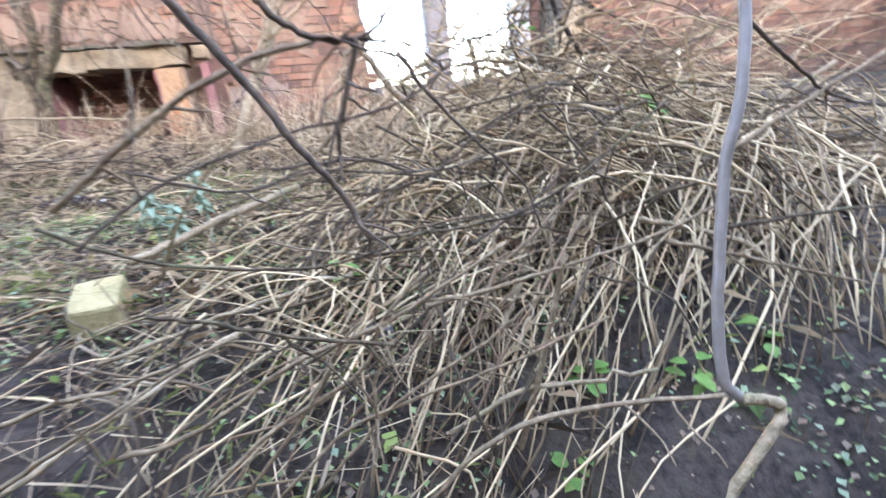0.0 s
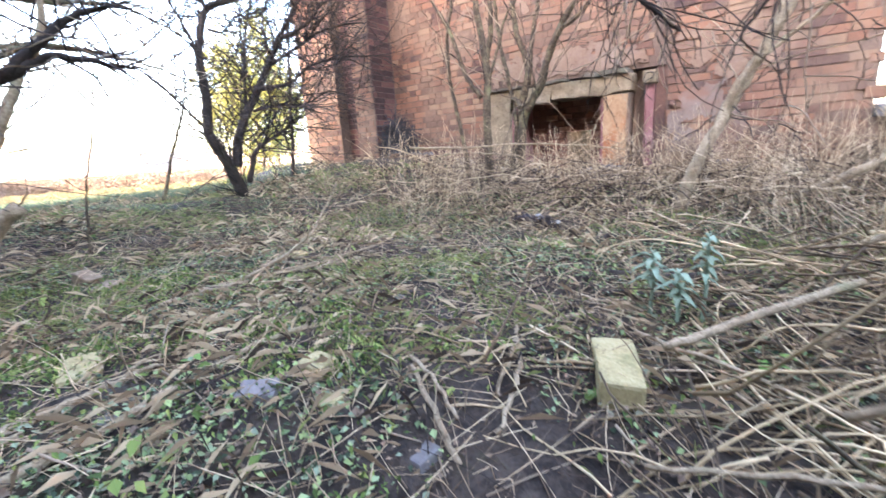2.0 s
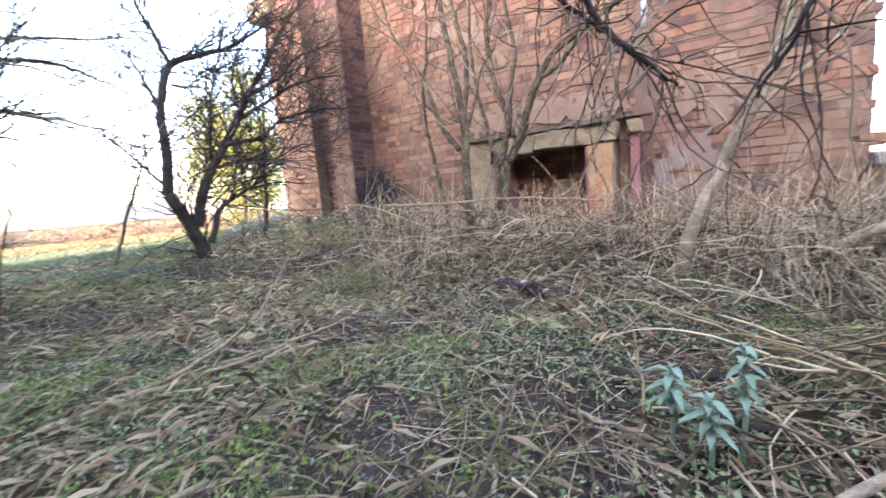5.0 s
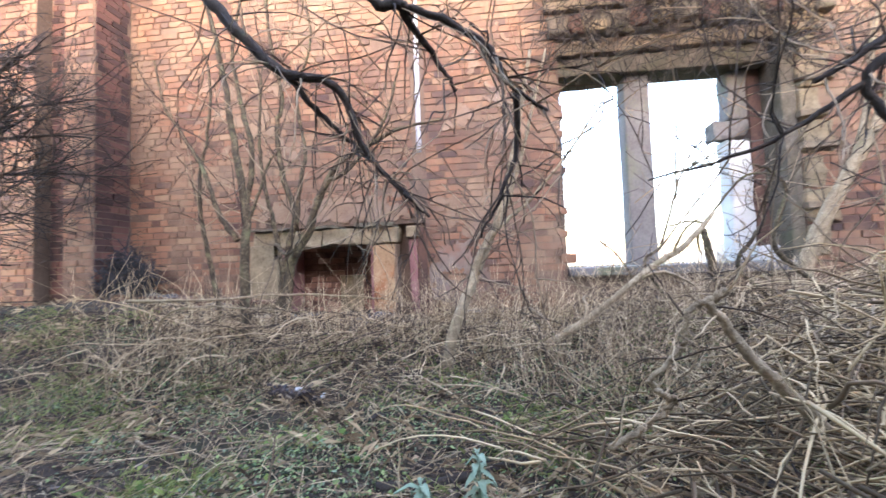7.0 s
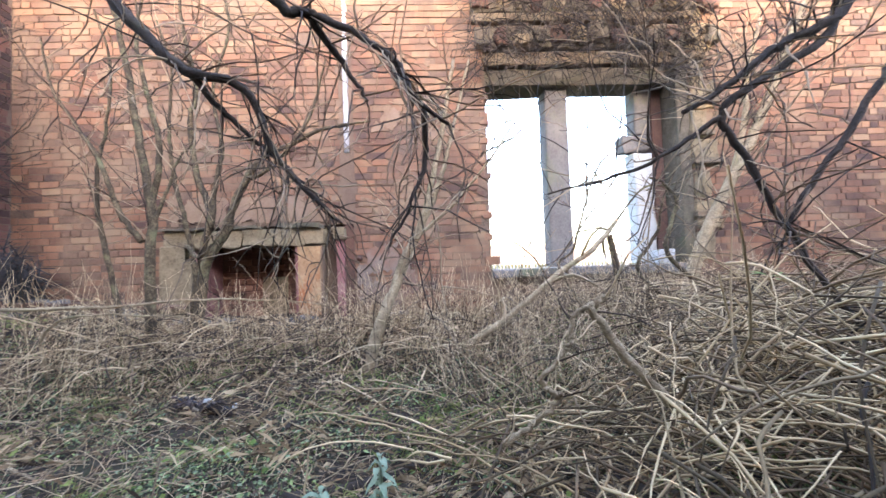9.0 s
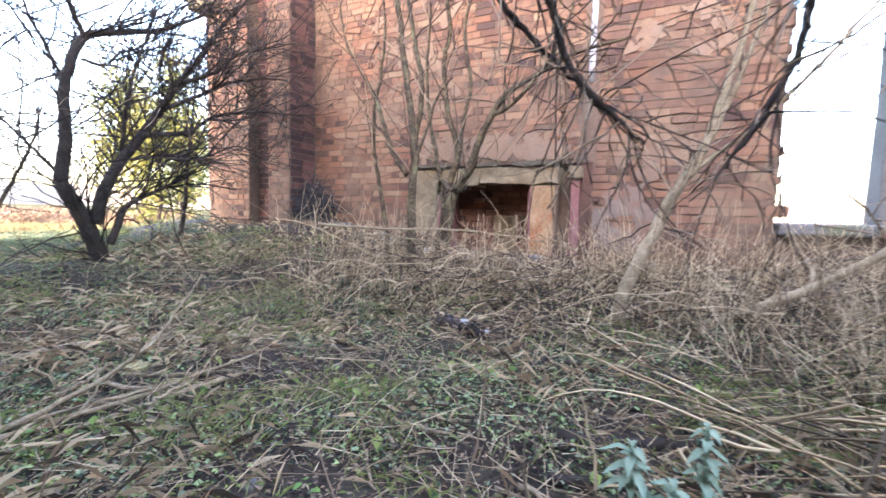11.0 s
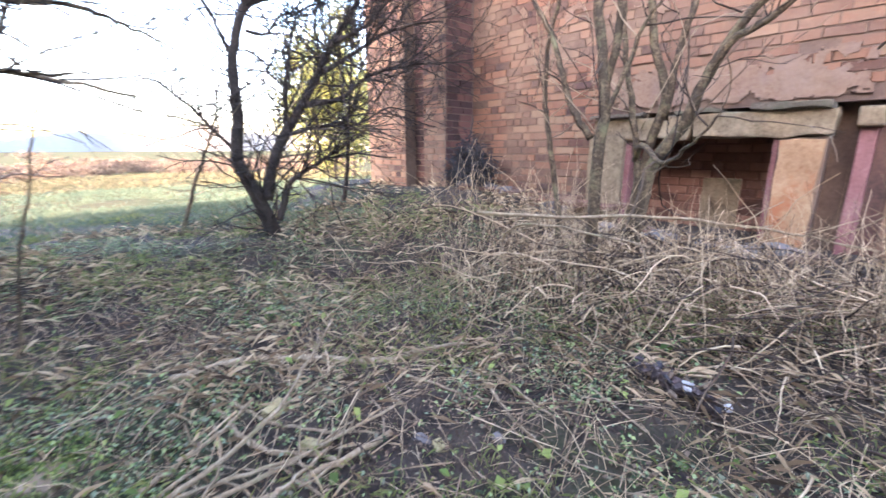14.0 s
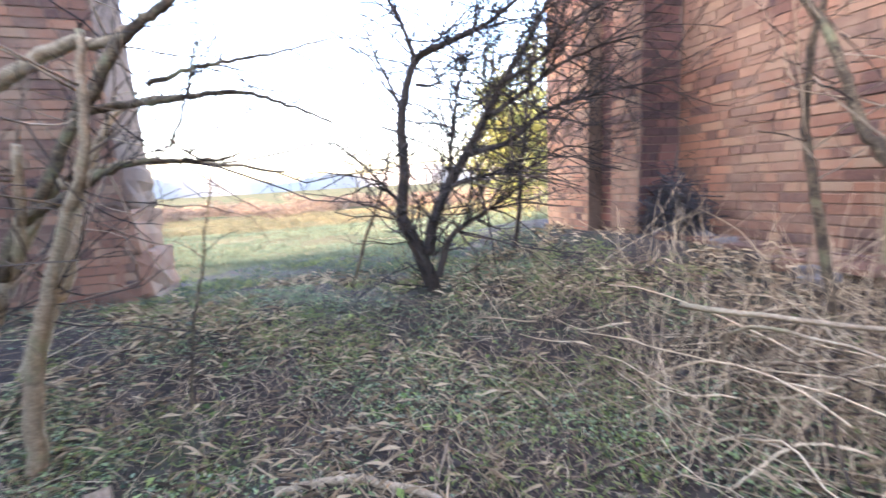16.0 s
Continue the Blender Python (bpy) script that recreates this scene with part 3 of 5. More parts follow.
placed("corbel", [(2.28, 2.66, 6.58, 6.85, 2.26, 2.48)], M_GREY_STONE, window, "broken stone corbel", 0.05, 0.05, 5, 72)
# solid dark block in place of the recess's shade
placed("recess", [(2.69, 2.835, 6.62, 6.85, WIN_B + 0.002, WIN_T - 0.002)], M_SOOT_SHADE, window, "dark block standing for the shaded recess beside the jamb", 0.01, 0.02, 4, 73)
placed("jamb", [(2.46, 2.68, 6.60, 6.85, 2.49, WIN_T - 0.002)], M_GREY_STONE, window, "broken stone jamb", 0.03, 0.02, 4, 23)
placed("splay", [(2.84, 2.995, 6.29, 6.85, WIN_B + 0.002, WIN_T + 0.5)], M_MOSSY, window, "mossy splayed reveal", 0.02, 0.015, 5, 24)
placed("lintel", [(WIN_L - 0.05, 2.84, 6.42, 6.86, WIN_T, WIN_T + 0.22)], M_MOSSY, window, "mossy stone lintel", 0.03, 0.02, 5, 25)
placed("timber_beam", [(WIN_L - 0.10, 3.05, 6.34, 6.86, WIN_T + 0.23, WIN_T + 0.40)], M_TIMBER, window, "rotten dark timber beam", 0.02, 0.025, 6, 26)
placed("relieving_course", [(WIN_L - 0.12, 3.02, 6.26, 6.86, WIN_T + 0.41, WIN_T + 0.68)], M_MOSSY, window, "mossy rough stone course", 0.03, 0.03, 6, 27)
for k in range(26):
    x = WIN_L - 0.1 + (k % 13) * 0.235 + rng.uniform(-0.03, 0.03)
    z = WIN_T + (0.44 if k < 13 else 0.86) + rng.uniform(-0.03, 0.03)
    placed("rubble_stone", [(x, x + rng.uniform(0.14, 0.24), 6.18 + rng.uniform(0, 0.04), 6.34, z, z + rng.uniform(0.12, 0.24))], (M_MOSSY, M_SOOT_SHADE, M_STONE)[k % 3], window, "", 0.035, 0.04, 3, 170 + k)
placed("timber_beam", [(WIN_L - 0.14, 3.06, 6.22, 6.6, WIN_T + 0.72, WIN_T + 0.82)], M_TIMBER, window, "rotten dark timber beam", 0.02, 0.02, 6, 28)
placed("relieving_course", [(WIN_L - 0.14, 3.06, 6.24, 6.6, WIN_T + 0.83, WIN_T + 1.16)], M_MOSSY, window, "mossy rough stone course", 0.03, 0.03, 6, 29)
for k, zz in enumerate((1.35, 2.0, 2.35, 2.75, 3.3, 3.62)):
    placed("bonding_timber", [(2.97, 3.26 + 0.08 * (k % 2), 6.215, 6.30, zz, zz + 0.07)], M_TIMBER, window, "charred bonding timber", 0.01, 0.012, 2, 30 + k)

for k in range(9):
    placed("quoin", [(2.998, 3.20 + 0.12 * (k % 2), 6.262, 6.36, 0.84 + 0.37 * k, 1.19 + 0.37 * k)], M_STONE, window, "rough buff stone quoin", 0.03, 0.03, 4, 140 + k)
for k, (zz, reach, high) in enumerate(((0.86, 0.10, 0.10), (1.15, 0.03, 0.08), (1.42, 0.03, 0.09), (1.62, 0.0, 0.16), (1.90, 0.04, 0.07), (2.32, 0.02, 0.08), (2.55, 0.03, 0.16), (2.86, 0.03, 0.09))):
    if reach:
        placed("broken_brick", [(WIN_L - 0.08, WIN_L + reach, 6.29, 6.60, zz, zz + high)], M_BRICK, window, "broken brick end in the reveal", 0.008, 0.012, 2, 90 + k)

loose = tagged(new("stone_block", worn_block("stone_block", (0.22, 0.16, 0.17), M_PLASTER_WHITE, 71, 0.012, 0.015)), "pale broken stone lying on the window sill", "stone")
loose.location = (2.62, 6.40, WIN_B + 0.004)
# slates and rubble along the foot of the wall
rubble_meshes = [worn_block("rubble", (0.22, 0.15, 0.09), M_GREY_STONE, 40, 0.02, 0.02), worn_block("rubble", (0.14, 0.12, 0.07), M_BRICK, 41, 0.012, 0.012), worn_block("rubble", (0.30, 0.18, 0.05), M_MORTAR, 42, 0.015, 0.015)]


def set_down(ob, x, y, turn=0.0, lean=0.0, sink=0.02):
    ob.matrix_basis = pose(x, y, float(ground_z(x, y)) - sink, lean, 0, turn)
    return ob


for k in range(34):
    x = rng.uniform(-4.9, -0.2) if k < 26 else rng.uniform(-3.0, -1.8)
    y = rng.uniform(5.75, 6.15)
    set_down(tagged(new("rubble", rubble_meshes[k % 3]), "broken lump of masonry at the wall's foot", "rubble", "fallen masonry"), x, y, rng.uniform(0, 180), rng.uniform(-15, 15))
pile = []
px0, py0 = -4.80, 5.98
pz0 = float(ground_z(px0, py0))
for _ in range(420):
    a = rng.uniform(0, 2 * math.pi)
    rr = 0.30 * math.sqrt(rng.random())
    h = (0.70 - 1.5 * rr) * rng.uniform(0.15, 1.0)
    c = np.array((px0 + rr * math.cos(a), min(py0 + 0.7 * rr * math.sin(a), 6.2), pz0 + h))
    d = rng.normal(0, 1, 3) * np.array((1, 0.6, 0.8))
    d *= rng.uniform(0.08, 0.26) / np.linalg.norm(d)
    p = bend([c - d, c + rng.normal(0, 0.025, 3), c + d], 6)
    p[:, 1] = np.minimum(p[:, 1], 6.26)
    p[:, 2] = np.maximum(p[:, 2], pz0 - 0.05)
    pile.append((p, np.linspace(0.006, 0.003, 6)))
tagged(new("twig_pile", tubes("twig_pile", pile, M_ASH, 4)), "black pile of burnt twigs in the wall's corner", "twig pile", kind="stuff")


def plaster(x0, x1, z0, z1, cut, seed, mat, label):
    """A ragged remnant of plaster standing a centimetre proud of the bricks."""
    step = 0.014
    nx, nz = int((x1 - x0) / step), int((z1 - z0) / step)
    bm = bmesh.new()
    grid = {}

    def corner(i, k):
        if (i, k) not in grid:
            x, z = x0 + i * step, z0 + k * step
            j = noise.noise_vector(Vector((x * 9, z * 9, seed))) * 0.022
            grid[i, k] = bm.verts.new((x + j.x, WY - 0.021 + j.y * 0.3, z + j.z))
        return grid[i, k]

    for i in range(nx):
        for k in range(nz):
            u, w = (i + 0.5) / nx * 2 - 1, (k + 0.5) / nz * 2 - 1
            v = noise.fractal(Vector((i * 0.07, k * 0.07, seed * 3.1)), 1.0, 2.0, 4) + 0.35 - 0.75 * max(abs(u), abs(w)) ** 3
            if v > cut:
                bm.faces.new((corner(i, k), corner(i + 1, k), corner(i + 1, k + 1), corner(i, k + 1)))
    made = bmesh.ops.extrude_face_region(bm, geom=bm.faces[:])
    for v in made["geom"]:
        if isinstance(v, bmesh.types.BMVert):
            v.co.y += 0.03
    bmesh.ops.recalc_face_normals(bm, faces=bm.faces[:])
    me = bpy.data.meshes.new("plaster_patch")
    bm.to_mesh(me)
    bm.free()
    me.materials.append(mat)
    return part("plaster_patch", me, wall_north, label)


M_GREY_PLASTER = material("grey_render", [(0.12, 0.085, 0.065), (0.185, 0.14, 0.11), (0.25, 0.20, 0.165)], 3.5, 0.95, 0.35, 40, stain=((0.19, 0.10, 0.065), 2.5, 0.46, 0.66))
M_PLASTER = material("old_plaster", [(0.14, 0.085, 0.058), (0.20, 0.13, 0.085), (0.245, 0.17, 0.115)], 2.5, 0.95, 0.35, 40, stain=((0.20, 0.14, 0.11), 2.0, 0.5, 0.75))
plaster(-3.30, -1.34, 1.44, 1.80, -0.22, 1, M_PLASTER, "tan plaster remnant over the mantel")
plaster(-1.14, -0.42, 0.25, 1.20, 0.02, 7, M_GREY_PLASTER, "grey and pink render remnant")
plaster(-1.10, -0.10, 1.15, 1.75, 0.25, 2, M_PLASTER, "tan plaster remnant")
plaster(-4.5, -2.4, 2.1, 3.6, 0.5, 3, M_PLASTER, "thin tan plaster remnant")
plaster(-1.1, 0.2, 2.2, 3.9, 0.52, 4, M_PLASTER, "thin tan plaster remnant")

slab = thing("broken_floor_edge", "broken red tile floor edge along the wall", "floor edge", (-3.8, 6.1, 0.5))
for k in range(6):
    x = -4.5 + k * 0.26
    placed("floor_tile", [(x, x + 0.25, 5.86 + 0.05 * (k % 3), 6.28, 0.585 - 0.018 * k, 0.625 - 0.018 * k)], M_BRICK, slab, "", 0.006, 0.008, 2, 60 + k)
# dark sheet paints the shade of the void below the tiles
placed("void_backing", [(-4.55, -2.98, 6.20, 6.28, 0.1, 0.58)], M_SOOT_SHADE, slab, "dark backing painted for the shade under the broken floor", 0.0, 0.01, 3, 70)

# ---------------------------------------------------------------- stone blocks on the ground
for x, y, turn, size, tilt in ((-0.65, 2.17, 20, (0.125, 0.25, 0.085), 4), (-0.36, 1.5, 40, (0.14, 0.11, 0.06), 0), (-2.12, 1.30, 70, (0.10, 0.17, 0.05), 5), (-2.86, 1.08, 15, (0.12, 0.10, 0.05), 0), (-1.36, 1.68, 0, (0.10, 0.08, 0.05), 8),
                               (-2.92, 1.61, 60, (0.09, 0.13, 0.04), 3), (-2.99, 1.92, 55, (0.13, 0.16, 0.04), -5), (-3.30, 1.70, 30, (0.11, 0.14, 0.05), 8), (-3.14, 1.72, 80, (0.10, 0.14, 0.045), -4), (-3.52, 1.66, 110, (0.09, 0.12, 0.08), 25)):
    b = tagged(new("stone_block", worn_block("stone_block", size, M_BLOCK if x > -2.5 else M_TAN_BLOCK, int(abs(x) * 100), 0.010, 0.012)), "squared yellow sandstone block lying on the earth" if x > -2.5 else "tan squared stone lying in the grass", "stone", "fallen stone blocks")
    set_down(b, x, y, turn, tilt, 0.012)
for k in range(22):
    x, y = rng.uniform(-3.2, 0.2), rng.uniform(1.2, 3.8)
    s = rng.uniform(0.03, 0.075)
    set_down(tagged(new("stone", worn_block("stone", (s * 1.5, s, s * 0.6), M_GREY_STONE if k % 3 else M_BLOCK, 80 + k, 0.008, 0.008)), "small loose stone half sunk in the earth", "stone", "small stones"), x, y, rng.uniform(0, 180), rng.uniform(-20, 20), 0.012)

# ---------------------------------------------------------------- trees and shrubs
def shrub(name, label, limbs, count, length, r, mat=M_BARK, twig_mat=M_TWIG, droop=0.0, levels=2, sides=7, base=None, up=0.25, spread=0.9, start=0.25, category="shrub"):
    """limbs: [(points, first radius, last radius)] in world metres; twigs fork from them."""
    o = np.array(base if base is not None else limbs[0][0][0], float)
    tree = thing(name, label, category, tuple(o))
    paths = [limb(p, a, b, max(14, 6 * len(p)), 0.0035) for p, a, b in limbs]
    for p, rad in paths:
        part("limb", tubes("limb", [(p - o, rad)], mat, sides), tree)
    tw = twigs_on(paths, count, length, r, droop, levels, spread, start, up)
    tagged(part("twig_spray", tubes("twig_spray", [(p - o, rad) for p, rad in tw], twig_mat, 3), tree), "bare thin twigs", kind="stuff")
    return tree


shrub("hawthorn_tree", "bare leaning hawthorn with many dark twigs", [
    ([(-5.2, 3.66, 0.1), (-5.2, 3.61, 0.29), (-5.2, 3.51, 0.62), (-5.24, 3.36, 0.97)], 0.085, 0.058),
    ([(-5.3, 3.38, 0.96), (-5.3, 3.43, 1.43), (-5.3, 3.45, 1.87), (-5.3, 3.6, 2.29), (-5.3, 3.89, 2.46), (-5.3, 4.22, 2.6), (-5.3, 4.51, 2.8), (-5.3, 4.86, 3.07)], 0.055, 0.012),
    ([(-5.3, 3.6, 2.29), (-5.3, 3.51, 2.56), (-5.3, 3.37, 2.86), (-5.3, 3.44, 3.12)], 0.024, 0.008),
    ([(-5.15, 3.56, 0.62), (-5.15, 3.68, 1.02), (-5.15, 3.97, 1.48), (-5.15, 4.17, 1.79), (-5.15, 4.35, 2.1), (-5.15, 4.62, 2.47), (-5.15, 4.85, 2.86), (-5.15, 5.06, 3.16)], 0.056, 0.014),
    ([(-5.0, 3.91, 1.47), (-5.0, 4.31, 1.57), (-5.0, 4.66, 1.81), (-5.0, 5.13, 1.96), (-5.0, 5.71, 2.07), (-5.0, 6.19, 2.13)], 0.026, 0.006),
    ([(-5.0, 3.6, 0.44), (-5.0, 3.74, 0.78), (-5.0, 4.02, 0.95), (-5.0, 4.33, 1.11)], 0.034, 0.009),
    ([(-5.1, 4.15, 1.78), (-5.1, 4.55, 2.02), (-5.1, 4.96, 2.28), (-5.1, 5.59, 2.5), (-5.1, 6.07, 2.57)], 0.026, 0.006),
    ([(-5.4, 3.4, 1.08), (-5.4, 3.26, 1.24), (-5.4, 3.07, 1.45), (-5.4, 2.85, 1.63), (-5.4, 2.71, 1.61)], 0.018, 0.005),
    ([(-5.4, 3.47, 1.88), (-5.4, 3.38, 2.12), (-5.4, 3.25, 2.4), (-5.4, 3.18, 2.66)], 0.02, 0.006),
    ([(-5.2, 3.81, 1.21), (-5.2, 3.86, 1.61), (-5.2, 3.94, 2.04), (-5.2, 4.06, 2.42), (-5.2, 4.16, 2.79)], 0.022, 0.007),
    ([(-4.9, 3.73, 1.21), (-4.9, 4.04, 1.29), (-4.9, 4.42, 1.32), (-4.9, 4.82, 1.5), (-4.9, 5.18, 1.47)], 0.016, 0.005),
    ([(-5.0, 4.28, 2.07), (-5.0, 4.67, 2.29), (-5.0, 4.96, 2.58), (-5.0, 5.37, 2.79), (-5.0, 5.81, 3.02)], 0.022, 0.006),
    ([(-5.3, 3.58, 2.1), (-5.3, 3.76, 2.11), (-5.3, 3.93, 2.3), (-5.3, 4.21, 2.36), (-5.3, 4.44, 2.56)], 0.016, 0.005)], 560, 0.9, 0.009, twig_mat=M_THORN, up=0.22, spread=0.66, start=0.10, levels=3, category="tree")
shrub("sapling", "thin bare leaning sapling", [([(-5.6, 2.91, 0.3), (-5.6, 3.1, 0.81), (-5.6, 3.31, 1.32), (-5.6, 3.4, 1.7)], 0.02, 0.008)], 14, 0.4, 0.005, M_OLIVE_BARK)
shrub("sapling", "thin bare upright sapling", [([(-6.0, 4.82, 0.2), (-6.0, 4.93, 0.82), (-6.0, 4.97, 1.28), (-6.0, 5.04, 1.79), (-6.0, 5.13, 2.6)], 0.032, 0.012)], 24, 0.5, 0.007)
shrub("elder_bush", "olive-brown many-stemmed bush before the fireplace", [
    ([(-2.55, 4.88, 0.1), (-2.57, 4.86, 0.47), (-2.57, 4.86, 1.06), (-2.55, 4.86, 1.38), (-2.64, 4.86, 1.89), (-2.72, 4.86, 2.42), (-2.83, 4.86, 3.0), (-2.95, 4.86, 3.45), (-3.02, 4.86, 3.9)], 0.048, 0.014),
    ([(-2.63, 4.85, 1.15), (-2.8, 4.85, 1.38), (-2.94, 4.85, 1.76), (-3.16, 4.85, 2.14), (-3.34, 4.85, 2.42), (-3.44, 4.85, 2.86)], 0.026, 0.008),
    ([(-2.59, 4.9, 1.38), (-2.52, 4.9, 1.9), (-2.6, 4.9, 2.34), (-2.7, 4.9, 2.83), (-2.65, 4.9, 3.23), (-2.54, 4.9, 3.63)], 0.028, 0.009),
    ([(-2.98, 5.1, 0.2), (-2.99, 5.1, 0.55), (-3.09, 5.1, 1.04), (-3.17, 5.1, 1.43), (-3.17, 5.1, 1.87), (-3.09, 5.1, 2.27), (-3.07, 5.1, 2.79), (-3.2, 5.1, 3.26)], 0.028, 0.009),
    ([(-2.52, 5.4, 0.2), (-2.46, 5.4, 0.62), (-2.41, 5.4, 0.96), (-2.21, 5.4, 1.27), (-2.15, 5.4, 1.49), (-1.91, 5.4, 1.92), (-1.58, 5.4, 2.1), (-1.26, 5.4, 2.24), (-0.82, 5.4, 2.31)], 0.058, 0.011),
    ([(-2.56, 5.42, 0.2), (-2.51, 5.45, 0.7), (-2.46, 5.45, 1.12), (-2.39, 5.45, 1.45), (-2.51, 5.45, 1.83), (-2.57, 5.45, 2.34), (-2.51, 5.45, 2.67), (-2.61, 5.45, 3.19), (-2.67, 5.45, 3.72), (-2.57, 5.45, 4.19)], 0.042, 0.011),
    ([(-2.35, 5.35, 1.01), (-2.17, 5.35, 1.37), (-2.04, 5.35, 1.69), (-1.73, 5.35, 1.9), (-1.4, 5.35, 2.33), (-1.23, 5.35, 2.9)], 0.036, 0.009),
    ([(-2.38, 5.45, 1.28), (-2.33, 5.45, 1.77), (-2.27, 5.45, 2.11), (-2.35, 5.45, 2.67), (-2.19, 5.45, 3.25), (-2.24, 5.45, 3.72)], 0.026, 0.009),
    ([(-2.6, 5.35, 0.3), (-2.51, 5.4, 0.81), (-2.58, 5.4, 1.29), (-2.69, 5.4, 1.77), (-2.74, 5.4, 2.27), (-2.72, 5.4, 2.88), (-2.85, 5.4, 3.34)], 0.03, 0.009),
    ([(-2.56, 4.85, 1.24), (-2.43, 4.85, 1.56), (-2.32, 4.85, 1.84), (-2.19, 4.85, 1.97)], 0.018, 0.006),
    ([(-2.44, 5.15, 1.0), (-2.3, 4.9, 1.1), (-2.1, 4.7, 1.0), (-1.95, 4.6, 1.08), (-1.8, 4.55, 1.25)], 0.02, 0.006)], 90, 0.7, 0.006, M_OLIVE_BARK, M_TWIG, up=0.35, start=0.25, spread=0.7, levels=3)
shrub("elder_bush", "pale leaning stem rising by the window", [
    ([(-0.81, 4.45, -0.05), (-0.7, 4.5, 0.4), (-0.56, 4.6, 0.73), (-0.49, 4.6, 0.94), (-0.36, 4.6, 1.16), (-0.28, 4.6, 1.43), (-0.18, 4.6, 1.85), (-0.05, 4.6, 2.5)], 0.048, 0.014),
    ([(-0.57, 4.62, 0.72), (-0.4, 4.8, 1.08), (-0.22, 4.8, 1.49), (-0.1, 4.8, 1.85), (0.1, 4.8, 2.6)], 0.035, 0.010),
    ([(-0.4, 4.7, 1.1), (-0.1, 4.75, 1.35), (0.25, 4.7, 1.75), (0.5, 4.7, 2.1)], 0.018, 0.006)], 45, 0.6, 0.006, M_PALE_BARK, M_TWIG)
shrub("overhanging_bough", "dark bare boughs hanging over the path from a tree behind", [
    ([(-2.1, 2.6, 2.75), (-1.75, 2.9, 2.25), (-1.55, 3.0, 2.0), (-1.4, 3.0, 1.82), (-1.23, 3.0, 1.66), (-1.02, 3.05, 1.6), (-0.93, 3.1, 1.36), (-0.78, 3.1, 1.17), (-0.66, 3.1, 1.05)], 0.034, 0.006),
    ([(-1.23, 3.0, 1.66), (-1.1, 3.1, 1.5), (-0.95, 3.2, 1.35), (-0.8, 3.3, 1.2)], 0.014, 0.005)], 75, 0.5, 0.004, droop=0.05, up=-0.05, category="branch")
shrub("overhanging_bough", "dark crooked bough hanging before the window", [
    ([(-1.3, 2.5, 2.3), (-0.83, 2.75, 1.80), (-0.71, 2.8, 1.76), (-0.62, 2.8, 1.72), (-0.42, 2.8, 1.6), (-0.33, 2.8, 1.44), (-0.21, 2.82, 1.35)], 0.022, 0.006),
    ([(-0.31, 2.85, 1.43), (-0.31, 2.9, 1.26), (-0.36, 2.9, 1.12), (-0.45, 2.9, 0.94)], 0.013, 0.004),
    ([(-0.71, 2.8, 1.76), (-0.6, 2.9, 1.62), (-0.52, 2.95, 1.5)], 0.016, 0.005)], 60, 0.48, 0.004, droop=0.05, up=-0.05, category="branch")
shrub("overhanging_bough", "dark bough arching over the bramble heap", [
    ([(1.9, 2.7, 2.6), (1.5, 3.0, 2.0), (1.41, 3.0, 1.84), (1.16, 3.0, 1.72), (0.95, 3.0, 1.57), (0.74, 3.0, 1.45)], 0.028, 0.010),
    ([(1.49, 3.0, 1.92), (1.32, 3.0, 1.72), (1.02, 3.0, 1.55), (0.9, 3.0, 1.43), (0.99, 3.0, 1.26), (1.1, 3.0, 1.04), (1.18, 3.0, 0.92), (1.31, 3.0, 0.7), (1.53, 3.0, 0.44), (1.7, 3.0, 0.1)], 0.018, 0.011),
    ([(0.9, 3.0, 1.43), (0.6, 3.05, 1.25), (0.2, 3.1, 1.15)], 0.012, 0.004),
    ([(1.66, 3.0, 1.66), (1.46, 3.0, 1.39), (1.25, 3.0, 1.13), (1.17, 3.0, 1.01), (1.14, 3.0, 0.94)], 0.016, 0.008)], 95, 0.6, 0.0045, droop=0.03, category="branch")
shrub("elder_bush", "pale grey leaning trunk beside the window", [
    ([(2.3, 5.6, 0.1), (2.5, 5.6, 0.82), (2.76, 5.6, 1.35), (3.11, 5.6, 1.96), (3.43, 5.6, 2.59), (3.68, 5.6, 3.17), (4.02, 5.6, 3.83)], 0.075, 0.03),
    ([(2.95, 5.6, 1.68), (3.13, 5.6, 2.34), (3.19, 5.6, 2.85), (3.38, 5.6, 3.43)], 0.035, 0.015)], 70, 0.8, 0.006, M_PALE_BARK, M_TWIG)
